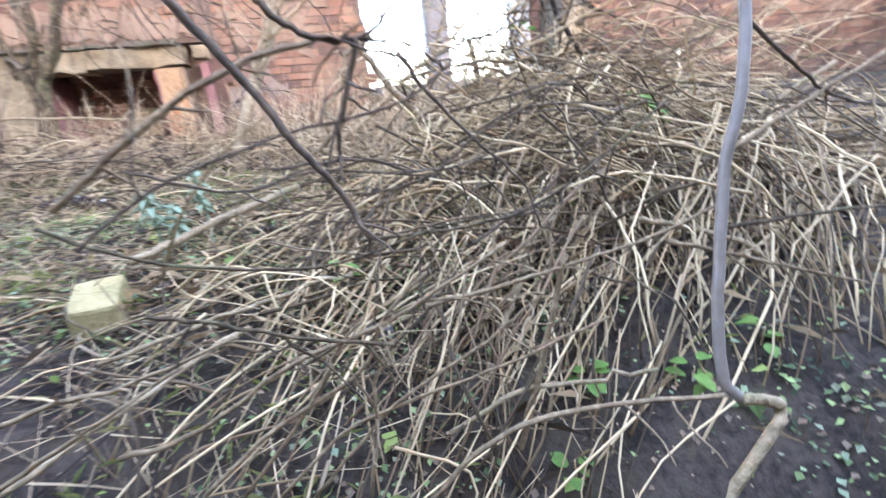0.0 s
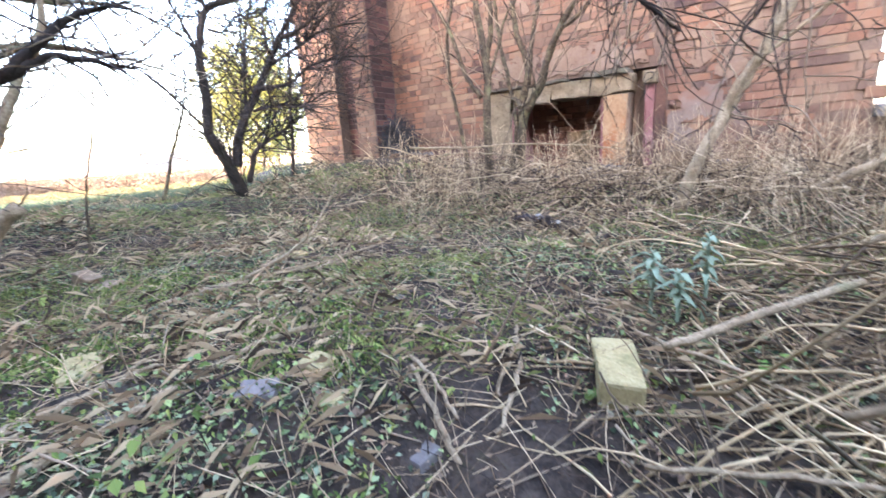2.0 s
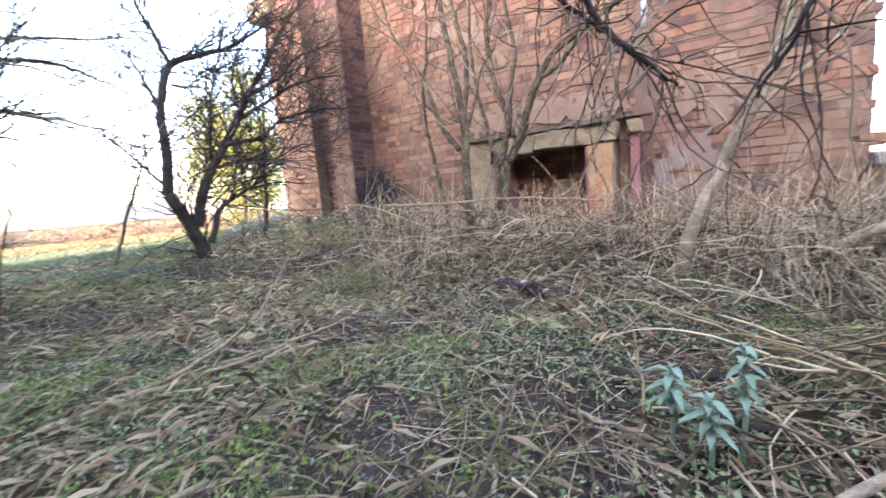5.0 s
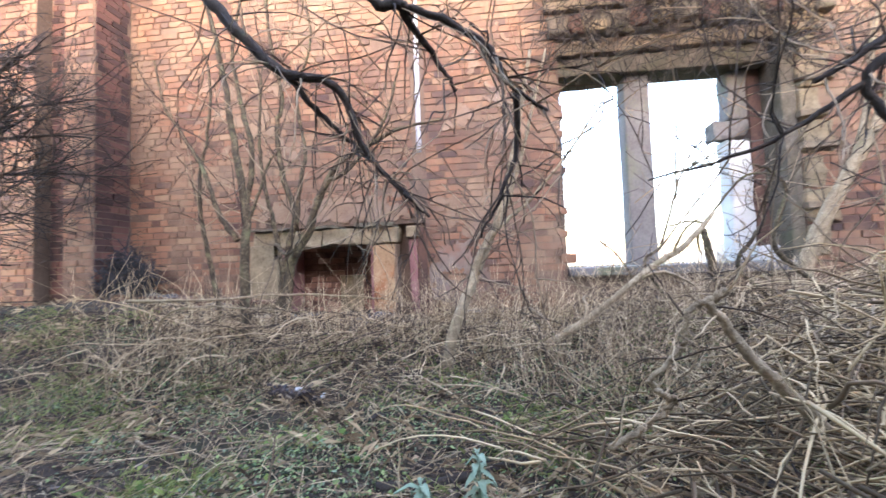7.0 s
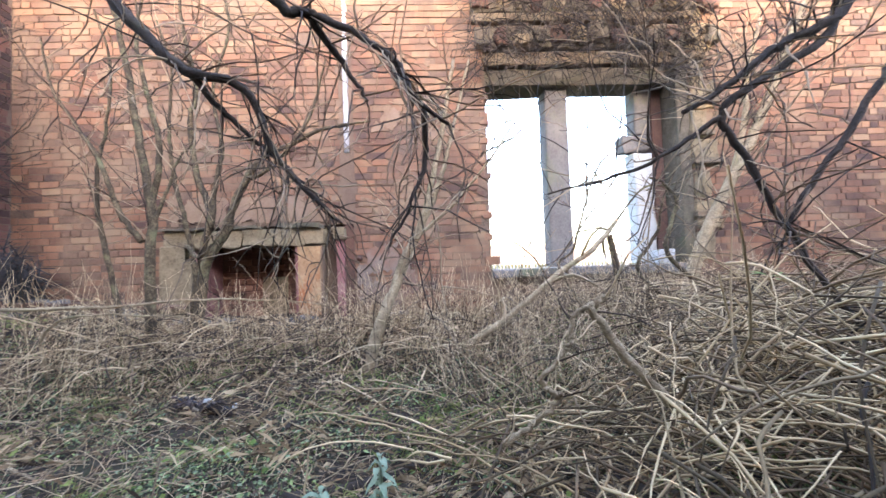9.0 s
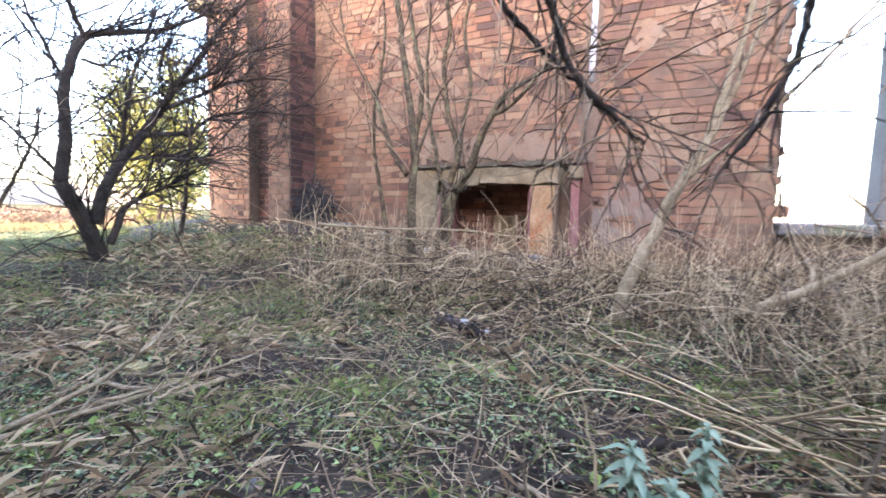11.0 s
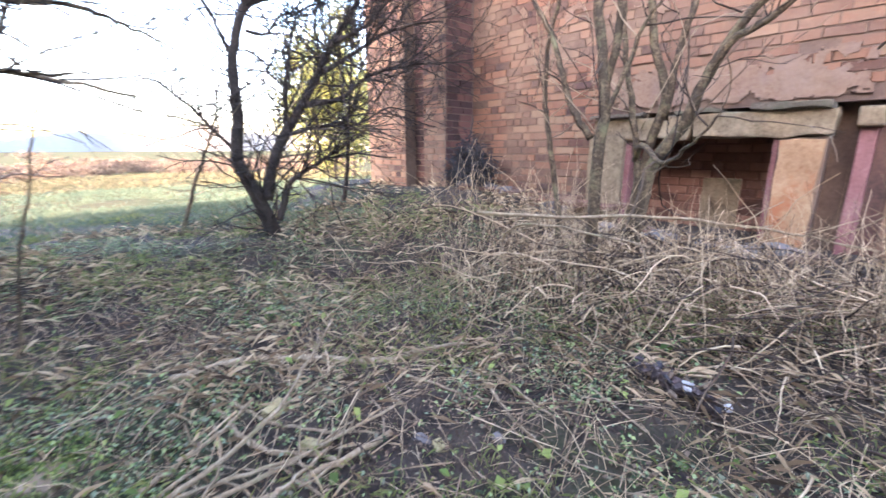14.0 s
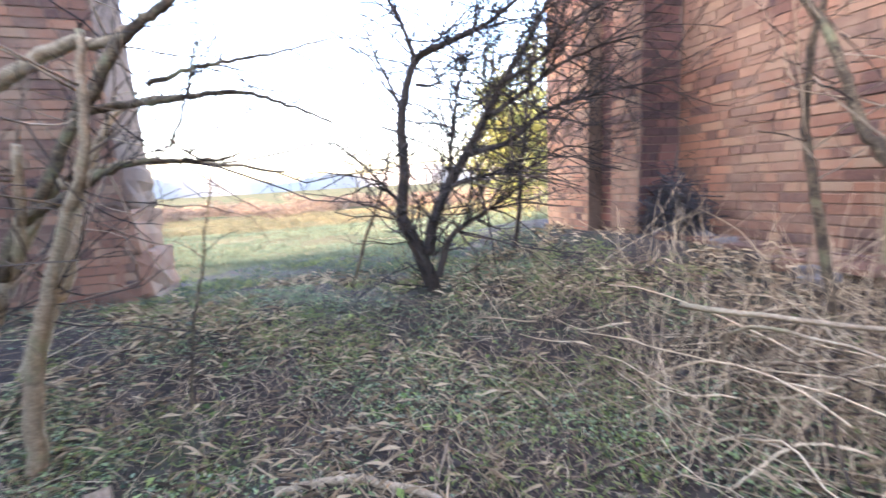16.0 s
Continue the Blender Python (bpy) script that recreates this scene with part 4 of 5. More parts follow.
shrub("elder_bush", "thin crooked grey-brown shrub before the window", [
    ([(1.30, 5.2, 0.2), (0.92, 5.2, 0.79), (1.06, 5.2, 0.98), (1.2, 5.2, 1.42), (1.34, 5.2, 1.75), (1.48, 5.2, 1.9)], 0.016, 0.006),
    ([(1.2, 5.2, 1.37), (1.23, 5.2, 1.78), (1.26, 5.2, 2.3), (1.22, 5.2, 2.7)], 0.011, 0.004),
    ([(1.9, 5.2, 0.2), (1.52, 5.2, 0.63), (1.47, 5.2, 0.77), (1.44, 5.2, 0.95), (1.41, 5.2, 1.1)], 0.04, 0.028),
    ([(1.27, 5.1, 1.02), (1.68, 5.1, 1.5), (1.92, 5.1, 1.53), (2.16, 5.1, 1.59)], 0.012, 0.005),
    ([(2.2, 5.1, 0.2), (1.63, 5.1, 0.73), (1.72, 5.1, 0.97), (1.83, 5.1, 1.14), (1.88, 5.1, 1.39), (2.03, 5.1, 1.71)], 0.022, 0.008),
    ([(0.23, 5.2, 1.9), (0.48, 5.2, 2.02), (0.74, 5.2, 2.21), (0.96, 5.2, 2.37)], 0.01, 0.004),
    ([(1.0, 5.2, 0.3), (0.73, 5.2, 0.84), (0.6, 5.2, 0.99), (0.39, 5.2, 1.14), (0.21, 5.2, 1.32)], 0.01, 0.004),
    ([(2.6, 4.9, 0.2), (1.83, 4.9, 0.83), (1.81, 4.9, 1.11), (1.89, 4.9, 1.35), (1.79, 4.9, 1.51), (1.66, 4.9, 1.57)], 0.024, 0.01)], 70, 0.5, 0.005, M_OLIVE_BARK, M_TWIG, up=0.2)
shrub("elder_shoot", "pale crooked stem rising from the bramble heap", [
    ([(0.51, 2.75, 0.34), (0.43, 2.75, 0.43), (0.34, 2.75, 0.53), (0.27, 2.75, 0.63), (0.22, 2.75, 0.71)], 0.02, 0.013),
    ([(0.22, 2.75, 0.71), (0.25, 2.75, 0.73), (0.27, 2.75, 0.74)], 0.014, 0.01),
    ([(0.22, 2.75, 0.71), (0.17, 2.75, 0.69), (0.15, 2.75, 0.62), (0.13, 2.75, 0.57), (0.04, 2.75, 0.48)], 0.01, 0.008),
    ([(0.04, 2.75, 0.48), (0.07, 2.75, 0.44), (0.11, 2.75, 0.42), (0.05, 2.75, 0.37), (-0.0, 2.75, 0.33), (-0.09, 2.75, 0.28)], 0.009, 0.011)], 14, 0.3, 0.004, M_PALE_BARK, M_CANE)
# bushes at the west side
shrub("hawthorn_tree", "dark thorn boughs crossing the gap in the wall", [
    ([(-3.6, 0.4, 0.2), (-3.3, 0.75, 0.6), (-3.02, 0.98, 0.87), (-2.93, 1.09, 0.92), (-2.78, 1.25, 0.94), (-2.66, 1.4, 1.0), (-2.56, 1.53, 1.07), (-2.42, 1.68, 1.04), (-2.34, 1.76, 1.02)], 0.045, 0.003),
    ([(-2.66, 1.4, 1.0), (-2.56, 1.54, 1.15), (-2.49, 1.64, 1.23), (-2.38, 1.77, 1.27)], 0.022, 0.006),
    ([(-2.9, 0.5, 0.9), (-2.5, 0.9, 1.05), (-2.3, 1.07, 1.09), (-2.23, 1.14, 1.1), (-2.16, 1.23, 1.16), (-2.13, 1.28, 1.2), (-2.0, 1.45, 1.4), (-1.9, 1.5, 1.9)], 0.05, 0.018)], 60, 0.5, 0.005, droop=0.0, category="tree")
shrub("elder_bush", "pale crooked elder stems beside the side wall", [
    ([(-4.22, 0.88, 0.0), (-4.16, 1.0, 0.5), (-4.09, 1.14, 0.77), (-3.95, 1.35, 1.04), (-3.8, 1.5, 1.5)], 0.05, 0.016),
    ([(-3.86, 1.28, 0.0), (-3.82, 1.38, 0.54), (-3.78, 1.5, 0.85), (-3.71, 1.65, 1.19), (-3.64, 1.78, 1.43), (-3.65, 1.84, 1.9)], 0.042, 0.014),
    ([(-4.81, 0.72, 0.0), (-4.81, 0.95, 0.56), (-4.8, 1.11, 0.83), (-4.84, 1.18, 1.18), (-4.84, 1.22, 1.28), (-4.85, 1.4, 1.66), (-4.82, 1.62, 1.86), (-4.63, 2.24, 1.88)], 0.06, 0.010),
    ([(-4.1, 1.1, 0.75), (-4.15, 1.41, 1.31), (-4.12, 1.52, 1.33), (-4.07, 1.71, 1.42), (-3.97, 2.05, 1.42), (-3.9, 2.5, 1.35)], 0.03, 0.006),
    ([(-4.31, 1.0, 1.7), (-4.24, 1.51, 2.0), (-4.17, 1.72, 2.01), (-4.14, 1.89, 2.1), (-4.1, 2.3, 2.4)], 0.04, 0.012)], 60, 0.9, 0.006, M_PALE_BARK, M_TWIG, up=0.1, spread=0.6)
shrub("elder_bush", "dark bare boughs reaching across the gap beside the side wall", [
    ([(-3.95, 1.26, 0.93), (-3.95, 1.38, 1.17), (-3.95, 1.55, 1.28), (-3.95, 1.76, 1.4), (-3.95, 1.92, 1.43), (-3.95, 2.13, 1.42), (-3.95, 2.32, 1.45)], 0.03, 0.004),
    ([(-4.0, 1.41, 1.21), (-4.0, 1.59, 1.56), (-4.0, 1.67, 1.66), (-4.0, 1.92, 1.7), (-4.0, 2.11, 1.73), (-4.0, 2.34, 1.75), (-4.0, 2.55, 1.69), (-4.0, 2.77, 1.6)], 0.028, 0.004),
    ([(-3.9, 1.69, 1.64), (-3.9, 1.9, 1.95), (-3.9, 2.1, 2.12), (-3.9, 2.25, 2.27)], 0.03, 0.018),
    ([(-3.95, 1.95, 1.77), (-3.95, 2.12, 1.84), (-3.95, 2.29, 1.88), (-3.95, 2.55, 1.94), (-3.95, 2.83, 2.02)], 0.014, 0.004),
    ([(-3.95, 2.0, 1.49), (-3.95, 2.1, 1.72), (-3.95, 2.17, 1.98), (-3.95, 2.2, 2.15)], 0.009, 0.004)], 55, 0.6, 0.0045, M_OLIVE_BARK, M_THORN, up=0.1, spread=0.5, start=0.3)
shrub("tree_stump", "broken brown stump of an elder", [([(-3.5, 1.22, 0.0), (-3.43, 1.33, 0.36), (-3.34, 1.45, 0.5)], 0.055, 0.035)], 2, 0.2, 0.006, M_PALE_BARK, category="stump")
shrub("sapling", "thin bare upright sapling", [([(-4.15, 1.83, -0.05), (-4.15, 1.91, 0.47), (-4.13, 2.02, 0.9), (-4.11, 2.13, 1.4)], 0.010, 0.004)], 8, 0.25, 0.003, M_OLIVE_BARK)

# ---------------------------------------------------------------- fallen branches and odd things
M_TAWNY = material("tawny_cane", [(0.06, 0.042, 0.025), (0.19, 0.135, 0.078), (0.38, 0.285, 0.17)], 18.0, 0.85, 0.4, 80)
M_BRIAR = material("brown_briar", [(0.035, 0.025, 0.018), (0.09, 0.064, 0.043), (0.18, 0.135, 0.09)], 16.0, 0.85, 0.4, 80)


def stick(name, label, points, r0, r1, mat=M_PALE_BARK, count=0, length=0.3, lift=0.02, wob=0.004):
    pts = [np.array(p, float) if len(p) == 3 else np.array((p[0], p[1], float(ground_z(p[0], p[1])) + lift)) for p in points]
    p, rad = limb(pts, r0, r1, max(10, 4 * len(pts)), wob)
    o = p[0].copy()
    ob = thing(name, label, "branch", tuple(o), "fallen branches")
    part("stem", tubes("stem", [(p - o, rad)], mat, 6), ob)
    if count:
        for q, rr in twigs_on([(p, rad)], count, length, r1, 0.05, 1, up=-0.25):
            part("side_twig", tubes("side_twig", [(q - o, rr)], mat, 4), ob)
    return ob


stick("fallen_branch", "long pale branch propped on the ground", [(-2.5, 2.09, 0.05), (-2.5, 2.31, 0.10), (-2.5, 2.51, 0.2), (-2.5, 2.65, 0.33), (-2.5, 2.77, 0.48)], 0.011, 0.005, count=3)
stick("fallen_branch", "long pale bough lying across the grass", [(-3.28, 2.35), (-3.24, 2.66), (-3.03, 2.97), (-2.82, 3.22), (-2.78, 3.46), (-2.66, 3.71)], 0.022, 0.010, count=5)
stick("fallen_branch", "bare brown stick lying on the grass", [(-2.96, 2.44), (-2.64, 2.5), (-2.42, 2.65), (-2.33, 2.68)], 0.013, 0.007, count=2)
stick("fallen_branch", "bare brown stick lying on the grass", [(-2.36, 2.91), (-2.36, 2.56), (-2.4, 2.3), (-2.34, 2.0)], 0.014, 0.008, count=3)
stick("fallen_branch", "thin bleached twig on the earth", [(-2.68, 3.19), (-2.42, 3.29), (-2.25, 3.37)], 0.008, 0.004)
stick("fallen_branch", "thin bleached twig on the earth", [(-2.32, 3.45), (-2.1, 3.35), (-1.9, 3.29)], 0.008, 0.004)
stick("fallen_branch", "crooked bleached twig on the earth", [(-1.53, 2.87), (-1.47, 2.74), (-1.36, 2.66)], 0.009, 0.006)
stick("fallen_branch", "straight bleached twig on the earth", [(-1.44, 2.79), (-1.3, 2.80), (-1.14, 2.82)], 0.008, 0.006)
stick("fallen_branch", "blackened bent branch on the ground", [(-1.11, 3.52), (-1.02, 3.63), (-0.73, 3.63), (-0.62, 3.75)], 0.016, 0.012, M_BARK)
stick("fallen_branch", "dark rotten bough under the dead grass", [(-0.88, 2.98), (-0.61, 3.07), (-0.3, 3.2)], 0.024, 0.018, M_BARK)
stick("fallen_branch", "dark rotten bough under the dead grass", [(-0.86, 2.72), (-0.55, 2.80), (-0.22, 2.75)], 0.02, 0.015, M_BARK)
stick("fallen_branch", "pale peeled stick jutting from the brambles", [(-0.53, 2.14, 0.1), (-0.42, 2.25, 0.13), (-0.1, 2.6, 0.2)], 0.012, 0.012)
stick("fallen_branch", "curved pale twig on dark soil", [(-0.98, 2.19), (-0.89, 2.03), (-0.86, 1.91), (-0.84, 1.79)], 0.010, 0.006)
stick("fallen_branch", "short pale stick on dark soil", [(-1.15, 1.84), (-0.98, 1.74), (-0.87, 1.67)], 0.009, 0.008)
stick("fallen_branch", "long pale stick lying at the hollow's edge", [(-1.62, 0.95), (-1.62, 1.18), (-1.66, 1.52), (-1.65, 1.85)], 0.014, 0.009, count=2)
stick("fallen_branch", "long bleached branch lying over the dead stalks", [(-2.94, 4.04, 0.69), (-2.59, 4.38, 0.66), (-2.09, 4.87, 0.66), (-1.6, 5.2, 0.6), (-1.15, 5.5, 0.5)], 0.013, 0.006, count=6, length=0.5)
stick("fallen_branch", "long bleached branch lying over the dead stalks", [(-2.97, 4.4, 0.16), (-2.95, 4.35, 0.5), (-2.6, 4.3, 0.62), (-2.0, 4.4, 0.56)], 0.013, 0.005, count=5, length=0.4)
LEANERS = [
    ("thick pale cane hanging down the bank", [(0.28, 1.70, -0.36), (0.43, 1.82, -0.20), (0.56, 1.94, -0.06), (0.64, 2.01, 0.06)], 0.009, 0.013, M_PALE_BARK),
    ("pale cane lying along the bank", [(0.25, 1.62, -0.26), (0.41, 1.61, -0.18), (0.57, 1.58, -0.17), (0.69, 1.52, -0.13)], 0.006, 0.005, M_PALE_BARK),
    ("pale straw cane over the bank", [(-0.64, 2.36, 0.03), (-0.34, 2.24, 0.02), (-0.10, 2.13, 0.0), (0.09, 2.08, -0.05)], 0.007, 0.005, M_PALE_BARK),
    ("pale straw cane over the bank", [(-0.52, 1.87, -0.06), (-0.27, 1.94, -0.03), (-0.09, 1.97, 0.0), (0.08, 1.99, 0.02)], 0.006, 0.007, M_PALE_BARK),
    ("pale stem rising from the heap", [(1.35, 2.37, 0.1), (1.55, 2.37, 0.19), (1.81, 2.37, 0.31), (2.15, 2.36, 0.48)], 0.012, 0.012, M_PALE_BARK),
    ("pale cane by the grey pole", [(0.9, 1.92, 0.08), (1.06, 1.88, 0.04), (1.21, 1.83, -0.02), (1.41, 1.75, -0.15)], 0.008, 0.009, M_PALE_BARK),
    ("pale cane by the grey pole", [(0.9, 2.05, -0.12), (1.22, 2.02, -0.06), (1.48, 2.0, -0.01), (1.69, 1.96, 0.0)], 0.008, 0.005, M_PALE_BARK),
    ("pale stick at the hollow's edge", [(-0.60, 1.40, -0.10), (-0.42, 1.56, -0.06), (-0.29, 1.70, -0.03), (-0.17, 1.84, -0.02)], 0.005, 0.007, M_PALE_BARK)]
for label, points, ra, rb, bark in LEANERS:
    stick("fallen_branch", label, points, ra, rb, bark, count=2, length=0.25)
for points, ra, rb in (([(-2.47, 1.67), (-2.57, 1.85), (-2.58, 2.05), (-2.53, 2.31), (-2.46, 2.58), (-2.46, 3.04)], 0.013, 0.006), ([(-2.49, 1.8), (-2.56, 1.96), (-2.57, 2.12), (-2.64, 2.31)], 0.011, 0.007), ([(-2.52, 1.9), (-2.47, 2.19), (-2.45, 2.47), (-2.48, 2.76)], 0.012, 0.007), ([(-2.35, 2.42), (-2.36, 2.52), (-2.43, 2.69)], 0.01, 0.007)):
    stick("fallen_branch", "one of a bundle of parallel brown sticks on the grass", points, ra, rb, M_PALE_BARK, count=3, length=0.25, lift=0.035)
stick("fallen_branch", "long pale bough lying beside the hollow", [(-1.84, 0.98), (-1.84, 1.11), (-1.84, 1.24), (-1.89, 1.39), (-1.89, 1.59), (-1.87, 1.74), (-1.83, 1.97)], 0.014, 0.008, M_PALE_BARK, count=4, length=0.22)
stick("fallen_branch", "short pale stick beside the long bough", [(-1.78, 0.98), (-1.79, 1.04), (-1.78, 1.11)], 0.012, 0.009, M_PALE_BARK, count=0, length=0.22)
stick("fallen_branch", "crooked bleached twig on the grass", [(-3.04, 2.48), (-2.76, 2.57), (-2.57, 2.7), (-2.39, 2.87)], 0.009, 0.005, M_PALE_BARK, count=2, length=0.22)
stick("fallen_branch", "crooked bleached twig on the grass", [(-2.46, 3.6), (-2.24, 3.52), (-1.97, 3.46)], 0.008, 0.005, M_PALE_BARK, count=1, length=0.22)
stick("fallen_branch", "thin bleached twig on the grass", [(-2.81, 3.3), (-2.6, 3.42), (-2.37, 3.55)], 0.008, 0.005, M_PALE_BARK, count=1, length=0.22)
stick("fallen_branch", "short bleached stick on the grass", [(-1.58, 2.92), (-1.43, 2.79)], 0.008, 0.006, M_PALE_BARK, count=0, length=0.22)
stick("fallen_branch", "bent bleached twig on the grass", [(-1.51, 3.02), (-1.45, 2.92), (-1.34, 2.88)], 0.007, 0.004, M_PALE_BARK, count=0, length=0.22)
stick("fallen_branch", "thin bleached twig on the grass", [(-2.02, 2.87), (-1.87, 2.66), (-1.78, 2.6)], 0.006, 0.004, M_PALE_BARK, count=0, length=0.22)
stick("fallen_branch", "straight pale stick on dark soil", [(-1.22, 1.9), (-1.07, 1.84), (-0.94, 1.77)], 0.008, 0.006, M_PALE_BARK, count=0, length=0.22)
stick("fallen_branch", "curved pale twig on dark soil", [(-1.04, 2.33), (-0.96, 2.14), (-0.9, 1.91)], 0.007, 0.005, M_PALE_BARK, count=0, length=0.22)
stick("fallen_branch", "pale stick beside the stone block", [(-0.93, 2.65), (-0.7, 2.6)], 0.008, 0.006, M_PALE_BARK, count=0, length=0.22)
stick("fallen_branch", "long pale stick beside the stone block", [(-0.61, 2.4), (-0.47, 2.31), (-0.33, 2.25)], 0.007, 0.005, M_PALE_BARK, count=0, length=0.22)
stick("fallen_branch", "pale stick on the grass", [(-1.59, 2.94), (-1.32, 2.75)], 0.008, 0.006, M_PALE_BARK, count=0, length=0.22)
stick("fallen_branch", "pale stick on the grass", [(-1.38, 2.86), (-1.18, 2.9)], 0.008, 0.006, M_PALE_BARK, count=0, length=0.22)
stick("fallen_branch", "pale thin twig on the grass", [(-1.51, 2.68), (-1.37, 2.53), (-1.3, 2.46)], 0.006, 0.004, M_PALE_BARK, count=0, length=0.22)
stick("fallen_branch", "pale twig on the grass", [(-2.66, 2.12), (-2.73, 2.27), (-2.78, 2.4), (-2.9, 2.58)], 0.012, 0.008, M_PALE_BARK, count=2, length=0.22)
stick("fallen_branch", "dark stick under the dead grass", [(-0.86, 2.9), (-0.72, 3.23), (-0.48, 3.48)], 0.012, 0.009, M_BARK, count=1, length=0.22)
stick("fallen_branch", "thick pale bough leaning up out of the brambles", [(-0.5, 4.55, -0.02), (-0.16, 4.6, 0.17), (0.31, 4.6, 0.45), (0.68, 4.6, 0.75), (1.04, 4.65, 0.97), (1.3, 4.8, 1.2)], 0.034, 0.018, M_PALE_BARK, count=6, length=0.5)
BRIARS = [
    (M_BRIAR, [(-0.05, 1.45, 0.58), (0.01, 1.45, 0.49), (0.07, 1.45, 0.39), (0.11, 1.45, 0.33), (0.14, 1.45, 0.26)], 0.006, 0.004),
    (M_BRIAR, [(0.04, 1.5, 0.58), (0.07, 1.5, 0.55), (0.11, 1.5, 0.53), (0.17, 1.5, 0.53), (0.23, 1.5, 0.58)], 0.005, 0.003),
    (M_BRIAR, [(0.16, 1.5, 0.53), (0.14, 1.5, 0.47), (0.12, 1.5, 0.42), (0.11, 1.5, 0.37)], 0.005, 0.003),
    (M_TAWNY, [(-0.29, 1.55, 0.34), (-0.22, 1.55, 0.39), (-0.15, 1.55, 0.44), (-0.01, 1.55, 0.51), (0.11, 1.55, 0.54)], 0.006, 0.004),
    (M_BRIAR, [(-0.25, 1.5, 0.29), (-0.19, 1.5, 0.33), (-0.11, 1.5, 0.37), (0.03, 1.5, 0.41), (0.2, 1.5, 0.44), (0.29, 1.5, 0.49)], 0.003, 0.002),
    (M_OLIVE_BARK, [(-0.32, 1.55, 0.32), (-0.22, 1.55, 0.26), (-0.09, 1.55, 0.22), (0.08, 1.55, 0.2), (0.28, 1.55, 0.24), (0.49, 1.55, 0.25)], 0.003, 0.002),
    (M_OLIVE_BARK, [(-0.17, 1.45, 0.2), (-0.08, 1.45, 0.17), (0.04, 1.45, 0.12), (0.15, 1.45, 0.09)], 0.003, 0.003),
    (M_TAWNY, [(-0.3, 1.5, -0.05), (-0.18, 1.5, -0.03), (-0.01, 1.5, 0.06), (0.16, 1.5, 0.11), (0.36, 1.5, 0.21)], 0.005, 0.003),
    (M_TAWNY, [(-0.2, 1.5, -0.16), (-0.07, 1.5, -0.06), (0.09, 1.5, 0.02), (0.14, 1.5, 0.11), (0.22, 1.5, 0.18)], 0.005, 0.003),
    (M_OLIVE_BARK, [(0.12, 1.6, 0.22), (0.36, 1.6, 0.22), (0.52, 1.6, 0.27), (0.73, 1.6, 0.41)], 0.0035, 0.003),
    (M_TAWNY, [(0.23, 1.6, 0.07), (0.49, 1.6, 0.1), (0.73, 1.6, 0.14), (0.91, 1.6, 0.2)], 0.005, 0.003),
    (M_BRIAR, [(0.33, 1.65, 0.16), (0.46, 1.65, 0.23), (0.54, 1.65, 0.29), (0.67, 1.65, 0.41)], 0.0035, 0.002),
    (M_BRIAR, [(-0.0, 1.6, 0.36), (0.14, 1.6, 0.36), (0.26, 1.6, 0.33), (0.41, 1.6, 0.35)], 0.003, 0.002),
    (M_BRIAR, [(-0.21, 1.6, 0.38), (-0.06, 1.6, 0.33), (0.07, 1.6, 0.35), (0.26, 1.6, 0.32)], 0.003, 0.002),
    (M_TAWNY, [(-0.14, 1.5, -0.18), (0.01, 1.5, -0.01), (0.06, 1.5, 0.07), (0.11, 1.5, 0.12)], 0.004, 0.003),
    (M_TAWNY, [(0.18, 1.45, -0.24), (0.27, 1.45, -0.16), (0.4, 1.45, -0.12), (0.56, 1.45, -0.13), (0.8, 1.45, -0.17)], 0.005, 0.005),
    (M_TAWNY, [(-0.47, 1.5, -0.06), (-0.37, 1.5, -0.01), (-0.29, 1.5, 0.03), (-0.17, 1.5, 0.09)], 0.005, 0.003),
    (M_TAWNY, [(-0.47, 1.55, 0.02), (-0.39, 1.55, 0.04), (-0.28, 1.55, 0.05), (-0.1, 1.55, 0.1)], 0.005, 0.003),
    (M_TAWNY, [(0.37, 1.6, -0.47), (0.44, 1.6, -0.22), (0.49, 1.6, -0.0), (0.52, 1.6, 0.13)], 0.008, 0.006),
    (M_BRIAR, [(0.14, 1.6, 0.3), (0.26, 1.6, 0.32), (0.35, 1.6, 0.38), (0.47, 1.6, 0.42), (0.62, 1.6, 0.41)], 0.003, 0.002),
    (M_BRIAR, [(0.23, 1.65, 0.53), (0.28, 1.65, 0.46), (0.36, 1.65, 0.37), (0.45, 1.65, 0.28), (0.49, 1.65, 0.18)], 0.004, 0.002),
    (M_BRIAR, [(1.0, 1.7, 0.55), (1.13, 1.7, 0.46), (1.27, 1.7, 0.38), (1.44, 1.7, 0.34)], 0.005, 0.003),
    (M_TAWNY, [(0.99, 1.7, 0.28), (1.18, 1.7, 0.37), (1.4, 1.7, 0.47)], 0.007, 0.005),
    (M_TAWNY, [(0.8, 1.65, 0.1), (1.04, 1.65, 0.02), (1.51, 1.65, -0.14)], 0.006, 0.004),
    (M_OLIVE_BARK, [(0.91, 1.6, 0.13), (1.15, 1.6, 0.13), (1.35, 1.6, 0.12)], 0.005, 0.004),
    (M_TAWNY, [(-0.1, 1.55, -0.25), (0.05, 1.55, -0.13), (0.21, 1.55, -0.09), (0.37, 1.55, -0.06), (0.59, 1.55, 0.0)], 0.004, 0.003),
    (M_TAWNY, [(0.07, 1.5, -0.25), (0.1, 1.5, -0.1), (0.11, 1.5, -0.01), (0.15, 1.5, 0.07)], 0.004, 0.003),
    (M_TAWNY, [(-0.04, 1.55, -0.27), (0.14, 1.55, -0.1), (0.33, 1.55, 0.0), (0.45, 1.55, 0.08)], 0.004, 0.003),
]
